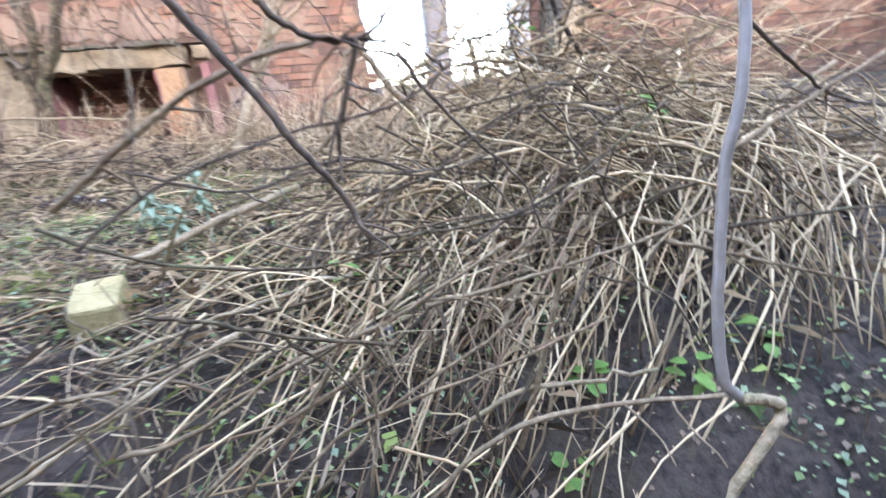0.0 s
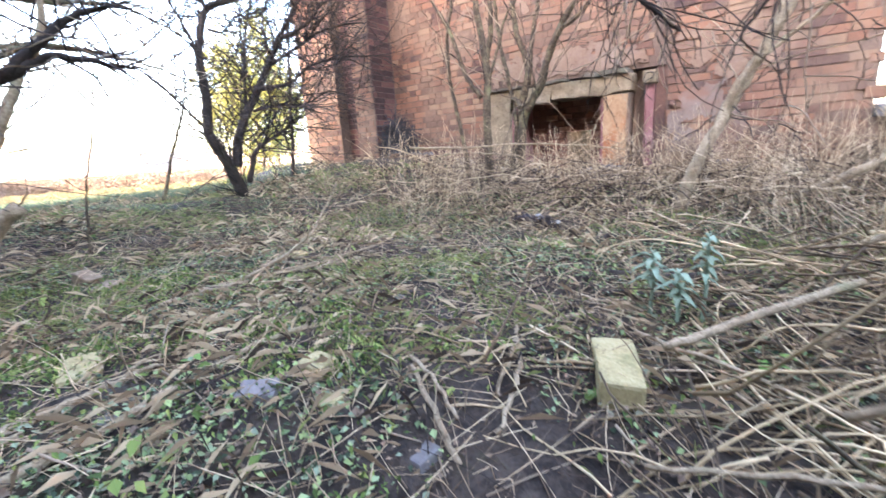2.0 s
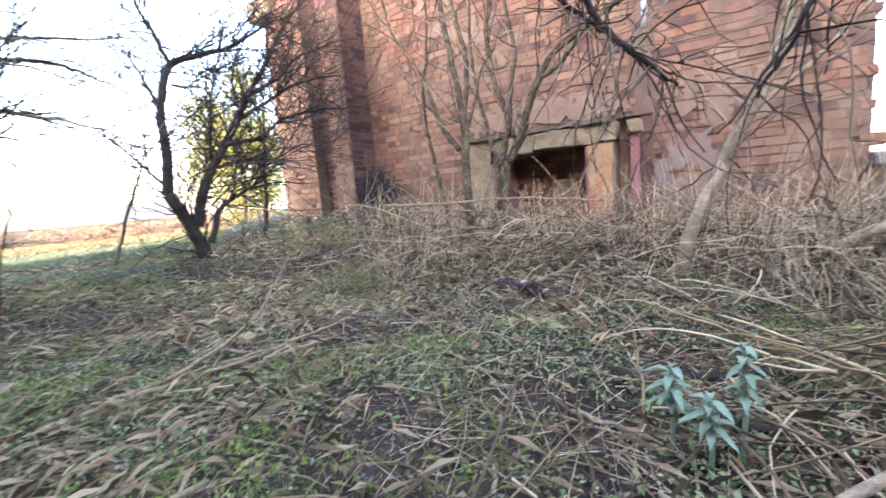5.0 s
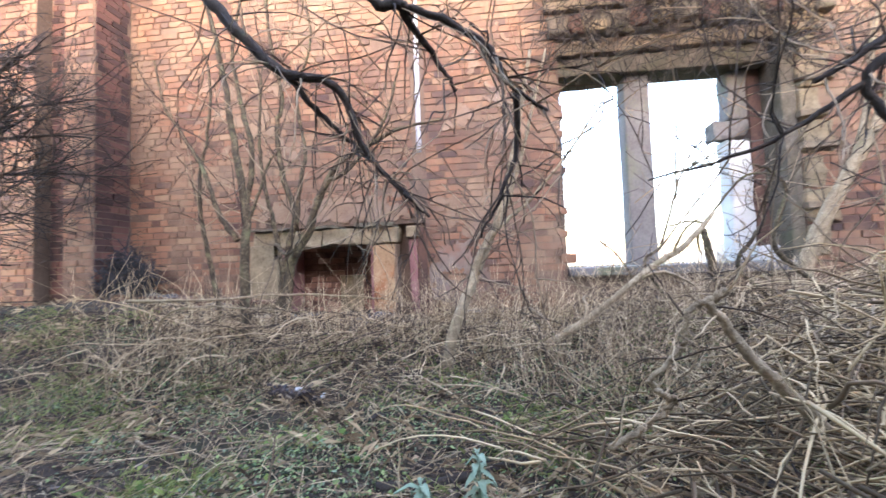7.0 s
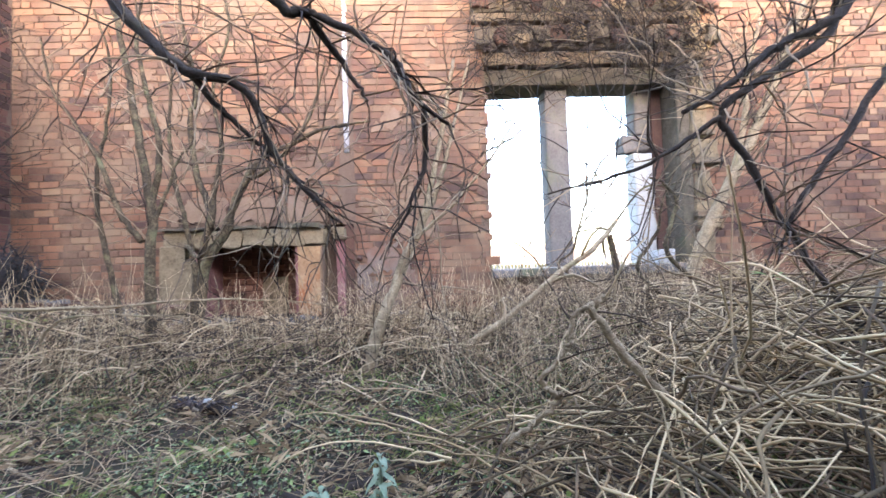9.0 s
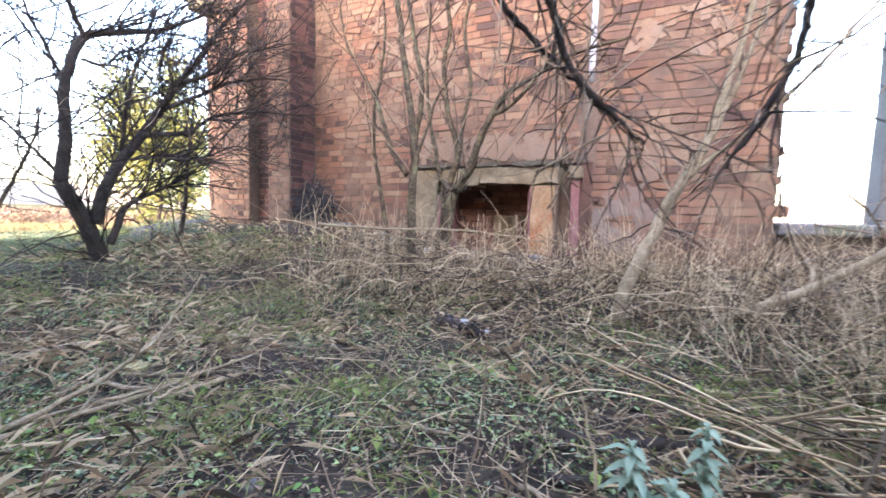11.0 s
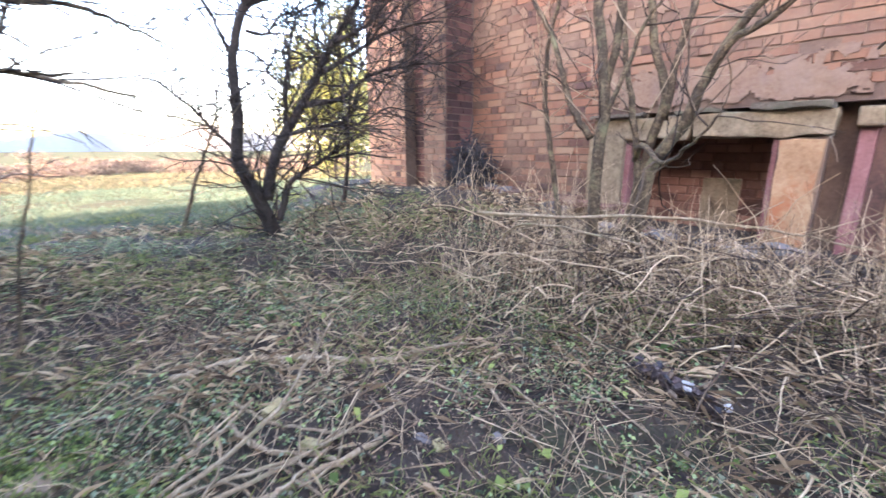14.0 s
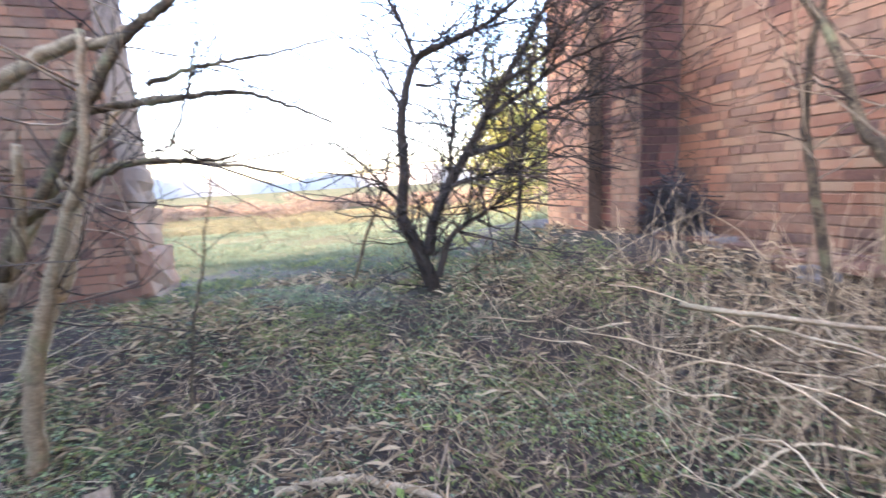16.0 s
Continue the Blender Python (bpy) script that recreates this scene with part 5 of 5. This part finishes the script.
for bark, points, ra, rb in BRIARS:
    stick("bramble_cane", "long bare cane arching over the bramble heap", points, ra, rb, bark, count=4, length=0.12, wob=0.0012)


charred = thing("charred_log", "charred and flaking log end in the grass", "log", (-1.68, 3.92, float(ground_z(-1.68, 3.92))))
lp, lr = limb([(-0.17, 0.06, 0.03), (-0.05, 0.02, 0.045), (0.05, -0.01, 0.045), (0.2, -0.05, 0.03)], 0.038, 0.03, 22, 0.008)
part("log", tubes("log", [(lp, lr * rng.uniform(0.5, 1.2, 22))], M_CHAR, 11), charred)
for k in range(34):
    f = part("bark_flake", worn_block("bark_flake", (rng.uniform(0.02, 0.07), rng.uniform(0.01, 0.03), 0.012), M_PLASTER_WHITE if k % 7 == 3 else (M_CHAR, M_ASH, M_TIMBER)[k % 3], 200 + k, 0.012, 0.003), charred, "curled charred flake")
    u = rng.uniform(-0.2, 0.22)
    f.matrix_basis = pose(u, -0.25 * u + rng.normal(0, 0.045), rng.uniform(0.035, 0.10), rng.uniform(-50, 50), rng.uniform(-35, 35), rng.uniform(0, 180))

hose = thing("hanging_pole", "grey bent pole hanging down into the brambles", "pole", (0.59, 1.20, 0.05))
part("shaft", tubes("shaft", [limb([(0.16, 0.42, 1.25), (0.03, 0.15, 0.47), (-0.02, 0.10, 0.28), (-0.05, 0.06, 0.14), (-0.06, 0.03, 0.04), (-0.045, 0.012, 0.012)], 0.0068, 0.0068, 24, 0.0006)], M_PLASTIC, 10), hose)
part("lower_stem", tubes("lower_stem", [limb([(-0.048, 0.012, 0.014), (-0.012, 0.004, 0.008), (0.0, 0.0, 0.0), (-0.02, -0.01, -0.03), (-0.08, -0.02, -0.10), (-0.14, -0.04, -0.35), (-0.16, -0.05, -0.68)], 0.0075, 0.0065, 18, 0.0015)], M_PALE_BARK, 8), hose, "brown bent woody stem")


def mullein(x, y, height):
    """Upright stems with tiers of grey-green woolly leaves."""
    z = float(ground_z(x, y))
    ob = thing("mullein_plant", "pale grey-green woolly leaved plant", "plant", (x, y, z))
    for k in range(20):
        ang, rise, ln = k * 2.4, rng.uniform(0.2, 1.0), rng.uniform(0.045, 0.085)
        base = height * (0.5 + 0.5 * k / 20)
        n = 6
        vs, fs = [], []
        for i in range(n):
            u = i / (n - 1)
            w = 0.010 * math.sin(math.pi * min(1, 0.10 + u * 0.9)) + 0.002
            rr, zz = ln * u * math.cos(rise), base + ln * u * math.sin(rise) - 0.05 * u * u
            for sgn, dz in ((-1, 0.006), (0, 0.0), (1, 0.006)):
                vs.append((rr * math.cos(ang) - sgn * w * math.sin(ang), rr * math.sin(ang) + sgn * w * math.cos(ang), zz + dz + 0.003 * math.sin(9 * u + k)))
        for i in range(n - 1):
            for j in (0, 1):
                fs.append((i * 3 + j, i * 3 + j + 1, i * 3 + 4 + j, i * 3 + 3 + j))
        part("leaf", mesh_of("leaf", vs, fs, M_MULLEIN, True), ob)
    part("stalk", tubes("stalk", [limb([(0, 0, -0.03), (0.006, 0, height * 0.5), (0.0, 0.004, height)], 0.008, 0.004, 8, 0.001)], M_MULLEIN, 6), ob)
    return ob


mullein(-0.64, 2.60, 0.25)
mullein(-0.48, 2.66, 0.33)
mullein(-0.55, 2.56, 0.21)


def leaf_spray(x, y, z, n, size):
    """A few large green bramble leaves on a stalk."""
    ob = thing("bramble_leaves", "fresh green leaves on a bramble cane", "leaves", (x, y, z), "green bramble leaves")
    part("stalk", tubes("stalk", [limb([(0, 0, -0.12), (0.01, 0.01, -0.05), (0, 0, 0.0)], 0.003, 0.002, 8, 0.001)], M_CANE, 5), ob)
    for k in range(n):
        a, e = k * 2.2, rng.uniform(-0.3, 0.5)
        ln, wd = size * rng.uniform(0.7, 1.2), size * 0.36
        d, sd = Vector((math.cos(a) * math.cos(e), math.sin(a) * math.cos(e), math.sin(e))), Vector((-math.sin(a), math.cos(a), 0.0))
        o = Vector((0.015 * math.cos(a), 0.015 * math.sin(a), rng.uniform(-0.04, 0.02)))
        vs, fs = [], []
        for i in range(5):
            u = i / 4
            w = wd * math.sin(math.pi * (0.08 + 0.88 * u)) 
            c = o + d * ln * u - Vector((0, 0, 0.25 * ln * u * u))
            vs += [tuple(c - sd * w + Vector((0, 0, 0.15 * w))), tuple(c), tuple(c + sd * w + Vector((0, 0, 0.15 * w)))]
        for i in range(4):
            for j in (0, 1):
                fs.append((i * 3 + j, i * 3 + j + 1, i * 3 + 4 + j, i * 3 + 3 + j))
        part("leaf", mesh_of("leaf", vs, fs, M_FRESH, True), ob)


for x, y, z, n, size in ((1.28, 2.42, 0.42, 7, 0.075), (1.02, 2.95, 0.78, 5, 0.06), (1.36, 2.40, 0.36, 5, 0.06), (0.62, 1.66, -0.22, 6, 0.05), (0.86, 1.60, -0.25, 6, 0.05), (0.50, 1.52, -0.36, 5, 0.045), (1.08, 1.62, -0.22, 5, 0.05), (0.05, 2.02, 0.03, 4, 0.045), (-0.30, 2.30, 0.06, 4, 0.04)):
    leaf_spray(x, y, max(z, float(ground_z(x, y)) + 0.06), n, size)
for x, y in ((-2.45, 2.15), (-2.62, 2.02), (-1.9, 2.5), (-1.75, 1.5), (-1.3, 3.3), (-3.3, 2.9), (-1.45, 2.35), (-2.2, 1.7)):
    leaf_spray(x, y, float(ground_z(x, y)) + 0.04, 6, 0.03)

# ---------------------------------------------------------------- undergrowth
def stalks(name, label, n, area, hmin, hmax, r, mat, lean=0.35, density=None, bow=0.3, category="undergrowth", base_r=1.0):
    paths = []
    while len(paths) < n:
        x, y = rng.uniform(area[0], area[1]), rng.uniform(area[2], area[3])
        if density is not None and rng.random() > density(x, y):
            continue
        h = rng.uniform(hmin, hmax)
        a = rng.uniform(0, 2 * math.pi)
        l1 = abs(rng.normal(0, lean))
        d = np.array((math.cos(a), math.sin(a), 0.0))
        z = float(ground_z(x, y)) - 0.03
        k = np.linspace(0, 1, 5)[:, None]
        p = np.array((x, y, z)) + np.array((0, 0, 1.0)) * h * (k - 0.35 * bow * k * k) + d * h * (l1 * k + bow * k * k)
        p[1:] += rng.normal(0, 0.012, (4, 3))
        paths.append((p, np.linspace(r * rng.uniform(0.6, 1.4), r * 0.35, 5)))
    return tagged(new(name, tubes(name, paths, mat, 3)), label, category, kind="stuff")


def bank_density(x, y):
    hearth = float(smooth(5.1, 5.5, y)) * (1.0 if -3.2 < x < -1.1 else 0.35)
    return (1.0 - 0.85 * float(smooth(-2.9, -3.8, x))) * (1.0 - 0.9 * hearth) * float(smooth(3.7, 4.6, y + 0.35 * math.sin(1.3 * x) + 0.5 * smooth(-0.6, 0.4, x)))


stalks("dead_stalks", "pale dead grass and willowherb stalks along the wall", 3000, (-5.0, 3.4, 3.6, 6.1), 0.18, 0.60, 0.0030, M_STRAW, 0.6, bank_density, 0.35)
stalks("dead_stalks", "sparse pale dead stalks on the open ground", 2600, (-6.0, 0.3, 1.2, 4.4), 0.05, 0.26, 0.0019, M_STRAW, 0.7, None, 0.5)
stalks("dead_stalks", "upright straw-pale dead willowherb stems along the wall", 1500, (-4.8, 3.0, 3.8, 6.0), 0.22, 0.72, 0.0026, M_STRAW, 0.16, bank_density, 0.10)


def canes(name, label, n, centre, reach, height, length, r, mat, seed_dir=None):
    """A tangle of arching canes heaped round a centre."""
    paths = []
    for _ in range(n):
        x, y = centre[0] + rng.normal(0, reach[0]), centre[1] + rng.normal(0, reach[1])
        top = height * math.exp(-(((x - centre[0]) / (1.7 * reach[0])) ** 2 + ((y - centre[1]) / (1.7 * reach[1])) ** 2))
        z = float(ground_z(x, y)) + rng.uniform(0.0, 1.0) * top
        a = rng.uniform(0, 2 * math.pi)
        d = np.array((math.cos(a), math.sin(a), rng.normal(0.05, 0.4)))
        ln = length * rng.uniform(0.35, 1.2)
        pts = [np.array((x, y, z))]
        for s in range(7):
            d = d + rng.normal(0, 0.15, 3)
            d[2] -= 0.09
            d /= np.linalg.norm(d)
            q = pts[-1] + d * ln / 7
            q[2] = max(q[2], float(ground_z(q[0], q[1])) + 0.01)
            pts.append(q)
        p = np.array(pts)
        if np.any((p[:, 1] < 1.75) & (p[:, 2] > float(-0.42))) or np.any(p[:, 1] > 6.2) or (top > 0 and centre[0] > 0 and np.any((p[:, 0] < 0.37 * (p[:, 1] - 1.47) - 0.12) & (p[:, 2] > ground_z(p[:, 0], p[:, 1]) + 0.28))):
            continue
        rr = r * rng.uniform(0.45, 1.5)
        paths.append((p, np.linspace(rr, rr * 0.4, 8)))
    return tagged(new(name, tubes(name, paths, mat, 4)), label, "brambles", kind="stuff")


canes("bramble_heap", "heap of dead straw-brown bramble canes", 1700, (0.9, 2.75), (0.6, 0.5), 0.85, 0.9, 0.0042, M_HEAP)
canes("bramble_heap", "heap of dead straw-brown bramble canes", 1100, (2.2, 3.6), (0.9, 0.8), 0.9, 1.0, 0.0045, M_HEAP)
canes("bramble_heap", "low dead canes at the edge of the hollow", 230, (-0.05, 2.05), (0.45, 0.22), 0.2, 0.6, 0.004, M_HEAP)
canes("bramble_heap", "tangled dead canes under the window", 700, (1.0, 4.9), (1.0, 0.45), 0.5, 0.9, 0.004, M_CANE)
canes("bramble_heap", "tangled dead canes before the fireplace", 640, (-2.0, 4.75), (0.95, 0.45), 0.34, 0.8, 0.0045, M_CANE)
hanging = []
for _ in range(310):
    bx = rng.uniform(-0.2, 1.5)
    b = np.array((bx, rng.uniform(1.5, 1.95) if bx > 0.1 else rng.uniform(1.85, 2.1), 0.0))
    b[2] = float(ground_z(b[0], b[1])) + 0.01
    a = b + np.array((rng.normal(0.42, 0.26), rng.uniform(0.25, 0.9), 0.0))
    a[2] = b[2] + rng.uniform(0.15, 0.5) * (1.0 if bx > 0.1 else 0.6)
    m = (a + b) / 2 + np.array((rng.normal(0, 0.06), -0.03, rng.uniform(0.0, 0.11)))
    p = bend([a, m, b], 8)
    p[1:-1] += rng.normal(0, 0.007, (6, 3))
    rr = rng.uniform(0.002, 0.006)
    hanging.append((p, np.linspace(rr, rr * 0.7, 8)))
for _ in range(60):
    b = np.array((rng.uniform(-0.45, 0.55), rng.uniform(1.32, 1.75), 0.0))
    b[2] = float(ground_z(b[0], b[1])) + 0.012
    a = b + np.array((rng.normal(0.28, 0.22), rng.uniform(0.1, 0.5), 0.0))
    a[2] = float(ground_z(a[0], a[1])) + rng.uniform(0.02, 0.14)
    m = (a + b) / 2 + np.array((rng.normal(0, 0.05), 0.0, rng.uniform(0.02, 0.09)))
    p = bend([a, m, b], 8)
    rr = rng.uniform(0.002, 0.0045)
    hanging.append((p, np.linspace(rr, rr * 0.6, 8)))
tagged(new("bramble_heap", tubes("bramble_heap", hanging, M_DRY_CANE, 5)), "straw-pale canes hanging over the earth bank", "brambles", kind="stuff")
creeper_paths = []
for _ in range(1100):
    x, z = rng.uniform(0.30, 3.2), 3.0 + 1.7 * rng.random() ** 0.8
    a = rng.uniform(0, 2 * math.pi)
    pts = [np.array((x, 6.12 + rng.uniform(-0.06, 0.08), z))]
    d = np.array((math.cos(a), rng.normal(0, 0.1), math.sin(a) - 0.3))
    for _s in range(5):
        d = d + rng.normal(0, 0.3, 3) * np.array((1, 0.15, 1))
        pts.append(pts[-1] + d / np.linalg.norm(d) * 0.09)
    p = np.array(pts)
    p[:, 1] = np.clip(p[:, 1], 6.0, 6.2)
    creeper_paths.append((p, np.linspace(0.006, 0.003, 6)))
tagged(new("creeper", tubes("creeper", creeper_paths, M_THORN, 3)), "bare creeper stems hanging over the window head", "creeper", kind="stuff")
canes("dark_briars", "dark thorny briars over the heap", 90, (1.2, 3.1), (0.6, 0.5), 1.0, 1.3, 0.005, M_TWIG)


def litter(name, label, n, area, lmin, lmax, r, mat):
    paths = []
    for _ in range(n):
        x, y = rng.uniform(area[0], area[1]), rng.uniform(area[2], area[3])
        a, ln = rng.uniform(0, 2 * math.pi), rng.uniform(lmin, lmax)
        u = np.linspace(-0.5, 0.5, 4)
        c = rng.normal(0, 0.12)
        px, py = x + ln * u * math.cos(a) - c * ln * u * u * math.sin(a), y + ln * u * math.sin(a) + c * ln * u * u * math.cos(a)
        pz = ground_z(px, py) + 0.012 + rng.uniform(0, 0.05) * (0.5 + u * rng.choice((-1, 1)))
        rr = r * rng.uniform(0.5, 1.6)
        paths.append((np.stack([px, py, pz], -1), np.linspace(rr, rr * 0.6, 4)))
    return tagged(new(name, tubes(name, paths, mat, 4)), label, "twigs", kind="stuff")


litter("twig_litter", "pale fallen twigs strewn over the ground", 7000, (-5.0, 0.6, 1.0, 5.2), 0.05, 0.34, 0.0014, M_CANE)
litter("twig_litter", "dark rotting twigs strewn over the ground", 700, (-5.0, 0.6, 1.0, 5.0), 0.08, 0.4, 0.003, M_TWIG)


litter("fallen_sticks", "pale bare sticks scattered on the ground", 110, (-4.6, -0.4, 1.7, 4.8), 0.2, 0.6, 0.0036, M_CANE)


def blades(name, label, n, area, size, mat, tilt, density, slim=0.25, category="grass"):
    """Many small folded leaves or blades, in one mesh."""
    x = rng.uniform(area[0], area[1], 4 * n)
    y = rng.uniform(area[2], area[3], 4 * n)
    keep = rng.random(4 * n) < density(x, y)
    x, y = x[keep][:n], y[keep][:n]
    m = len(x)
    z = ground_z(x, y) + 0.004
    ln = size * rng.uniform(0.5, 1.5, m)
    a = rng.uniform(0, 2 * np.pi, m)
    e = np.clip(rng.normal(tilt, 0.35, m), 0.03, 1.5)
    d = np.stack([np.cos(a) * np.cos(e), np.sin(a) * np.cos(e), np.sin(e)], -1)
    s = np.stack([-np.sin(a), np.cos(a), rng.normal(0, 0.25, m)], -1)
    o = np.stack([x, y, z + rng.uniform(0, 0.03, m)], -1)
    w = (ln * slim)[:, None]
    mid = o + d * (ln * 0.5)[:, None] + np.array((0, 0, 1.0)) * (ln * 0.08)[:, None]
    tip = o + d * ln[:, None] - np.array((0, 0, 1.0)) * (ln * 0.12)[:, None]
    v = np.stack([o, mid - s * w, tip, mid + s * w], 1).reshape(-1, 3)
    b = np.arange(m)[:, None] * 4
    f = np.concatenate([b + np.array([[0, 1, 2]]), b + np.array([[0, 2, 3]])])
    return tagged(new(name, mesh_of(name, v, f, mat)), label, category, kind="stuff")


def patchy(scale, cut, seed):
    def f(x, y):
        v = np.sin(scale * x + seed) * np.sin(scale * 1.3 * y + 2 * seed) + 0.6 * np.sin(scale * 2.3 * x - scale * 1.7 * y + seed) + 0.4 * np.sin(scale * 4.1 * y + scale * 3.0 * x)
        bare = np.exp(-((x + 0.75) ** 2 / 0.12 + (y - 1.72) ** 2 / 0.10))
        hollow = np.exp(-((x - 0.3) ** 2 + (y - 0.9) ** 2) / 0.5)
        return np.clip((v - cut) * 0.8 + 0.18, 0.05, 1) * (1 - bare) * (1 - 0.97 * hollow) * np.where((y < 2.0) & (x > -0.4), 0.45, 1.0)
    return f


blades("ground_ivy", "low green leaves covering the ground in patches", 70000, (-6.0, 1.6, 0.8, 5.0), 0.019, M_LEAF, 0.4, patchy(2.2, -0.25, 1.0), 0.36, "ground cover")
blades("ground_ivy", "low dull leaves over the ground by the side wall", 24000, (-7.2, 4.5, -3.3, 0.85), 0.024, M_LEAF, 0.4, patchy(2.2, -0.6, 1.0), 0.36, "ground cover")
litter("twig_litter", "dark rotting twigs at the side wall's foot", 500, (-7.0, -3.2, -1.0, 1.0), 0.08, 0.5, 0.003, M_CANE)
blades("nettle_clump", "bright green young nettle and dock leaves", 2600, (-5.0, 1.6, 0.9, 4.6), 0.04, M_MOSS, 0.6, patchy(2.9, 1.0, 3.0), 0.34, "ground cover")
blades("grass", "short green and straw winter grass", 26000, (-7.5, 1.6, 0.8, 5.4), 0.05, M_GRASS, 0.7, patchy(2.1, 0.1, 2.0), 0.028)
blades("dry_grass", "matted dry grass and straw", 13000, (-6.5, 3.0, 0.9, 6.2), 0.10, M_STRAW, 0.3, patchy(1.9, -0.2, 5.0), 0.014)
blades("leaf_litter", "brown fallen leaves on the earth", 46000, (-6.0, 2.5, 0.6, 6.0), 0.015, M_DEAD_LEAF, 0.2, patchy(2.0, -0.4, 4.0), 0.32, "leaf litter")
blades("grass", "frosty grass beyond the wall gap, shade mixed into its grey-green", 42000, (-16.0, -5.9, -2.0, 10.0), 0.085, M_FROST_SHADE, 0.9, patchy(0.9, -0.8, 2.0), 0.04)
blades("grass", "bleached straw-green grass out in the field", 20000, (-28.0, -15.5, -5.0, 15.0), 0.16, M_HAY, 0.9, patchy(0.5, -0.8, 2.0), 0.05)
blades("moss", "bright green moss round the hollow", 10000, (-3.6, -0.9, 0.9, 2.1), 0.02, M_MOSS, 0.9, patchy(4.3, 0.3, 2.0), 0.22, "moss")
blades("moss", "bright green moss in patches on the earth", 11000, (-4.6, 0.4, 0.9, 4.6), 0.016, M_MOSS, 0.9, patchy(3.1, 1.05, 6.0), 0.22, "moss")

# ---------------------------------------------------------------- beyond the walls
def leafy(name, label, centre, size, n, leaf, mat, trunk_h, category="tree"):
    """A tapered trunk with limbs and a ragged crown of small leaves."""
    x, y = centre
    z = float(ground_z(x, y))
    ob = thing(name, label, category, (x, y, z - 0.1))
    part("trunk", tubes("trunk", [limb([(0, 0, -0.1), (0.05, 0.05, trunk_h * 0.6), (0, 0.1, trunk_h + size[2] * 0.6)], 0.03 * trunk_h + 0.05, 0.03, 10, 0.02)], M_BARK, 8), ob)
    blob = rng.normal(0, 0.42, (26, 3)) * np.array(size)
    c = blob[rng.integers(0, 26, n)] + rng.normal(0, 0.17, (n, 3)) * np.array(size)
    c[:, 2] += trunk_h + size[2] * 0.75
    c[:, 2] = np.maximum(c[:, 2], 0.15)
    d, s = rng.normal(0, 1, (n, 3)), rng.normal(0, 1, (n, 3))
    d *= leaf / np.linalg.norm(d, axis=1, keepdims=True)
    s *= 0.4 * leaf / np.linalg.norm(s, axis=1, keepdims=True)
    v = np.stack([c - d, c - s, c + d, c + s], 1).reshape(-1, 3)
    b = np.arange(n)[:, None] * 4
    tagged(part("crown", mesh_of("crown", v, b + np.array([[0, 1, 2, 3]]), mat), ob), "", kind="stuff")
    return ob


leafy("willow_tree", "yellow-green leafy tree beyond the wall's end", (-13.0, 8.6), (1.5, 1.7, 2.3), 9000, 0.085, M_YELLOW_LEAF, 0.8)
leafy("willow_tree", "yellow-green leafy tree beyond the wall's end", (-15.5, 10.8), (1.7, 1.6, 2.6), 8000, 0.09, M_YELLOW_LEAF, 1.0)
for k in range(26):
    a = radians(150 + k * 2.6 + rng.uniform(-1, 1))
    far = rng.uniform(26, 46)
    leafy("scrub_bush", "leafless russet scrub at the field's edge", (far * math.cos(a), 3 + far * math.sin(a) * 0.9), (1.8, 1.8, 0.55), 2400, 0.08, M_RUSSET, 0.1, "bush")
fence = thing("palisade_fence", "grey steel palisade fence out in the field", "fence", (5.0, 22.0, float(ground_z(5.0, 22.0))))
M_STEEL = material("galvanised_steel", [(0.16, 0.17, 0.18), (0.24, 0.25, 0.26)], 2.0, 0.5, 0.1, 30, metal=0.6)
pale_mesh = box_mesh("pale", [(-0.03, 0.03, -0.008, 0.008, 0.05, 2.1)], M_STEEL, 0.004)
for k in range(60):
    part("pale", pale_mesh, fence).location = (-5.0 + 0.17 * k, 0, 0)
for zz in (0.4, 1.75):
    part("rail", box_mesh("rail", [(-5.1, 5.1, 0.01, 0.05, zz, zz + 0.05)], M_STEEL, 0.005), fence)
for k in range(5):
    part("post", box_mesh("post", [(-0.05, 0.05, 0.055, 0.13, -0.4, 2.05)], M_STEEL, 0.006), fence).location = (-5.0 + 2.5 * k, 0, 0)
# wooded skyline, far off, with the air's haze painted into its colour
sk, sf = [], []
for k in range(2400):
    a = 2 * math.pi * k / 2400
    far = 420 + 60 * math.sin(5 * a) + 25 * math.sin(17 * a)
    h = 15 + 5 * math.sin(9 * a + 1) + 3 * math.sin(31 * a) + rng.uniform(-1.2, 1.6)
    sk += [(far * math.cos(a), far * math.sin(a), -6), (far * math.cos(a), far * math.sin(a), h)]
    j = (k + 1) % 2400
    sf.append((2 * k, 2 * j, 2 * j + 1, 2 * k + 1))
tagged(new("backdrop", mesh_of("backdrop", sk, sf, M_FAR_WOOD)), "wooded skyline far off, haze painted into its pale colour", "backdrop", kind="structure")

# ---------------------------------------------------------------- bricks of the walls
for wall, places, to_world, pick in WALL_BRICKS:
    lay_bricks(wall, places, to_world, pick)
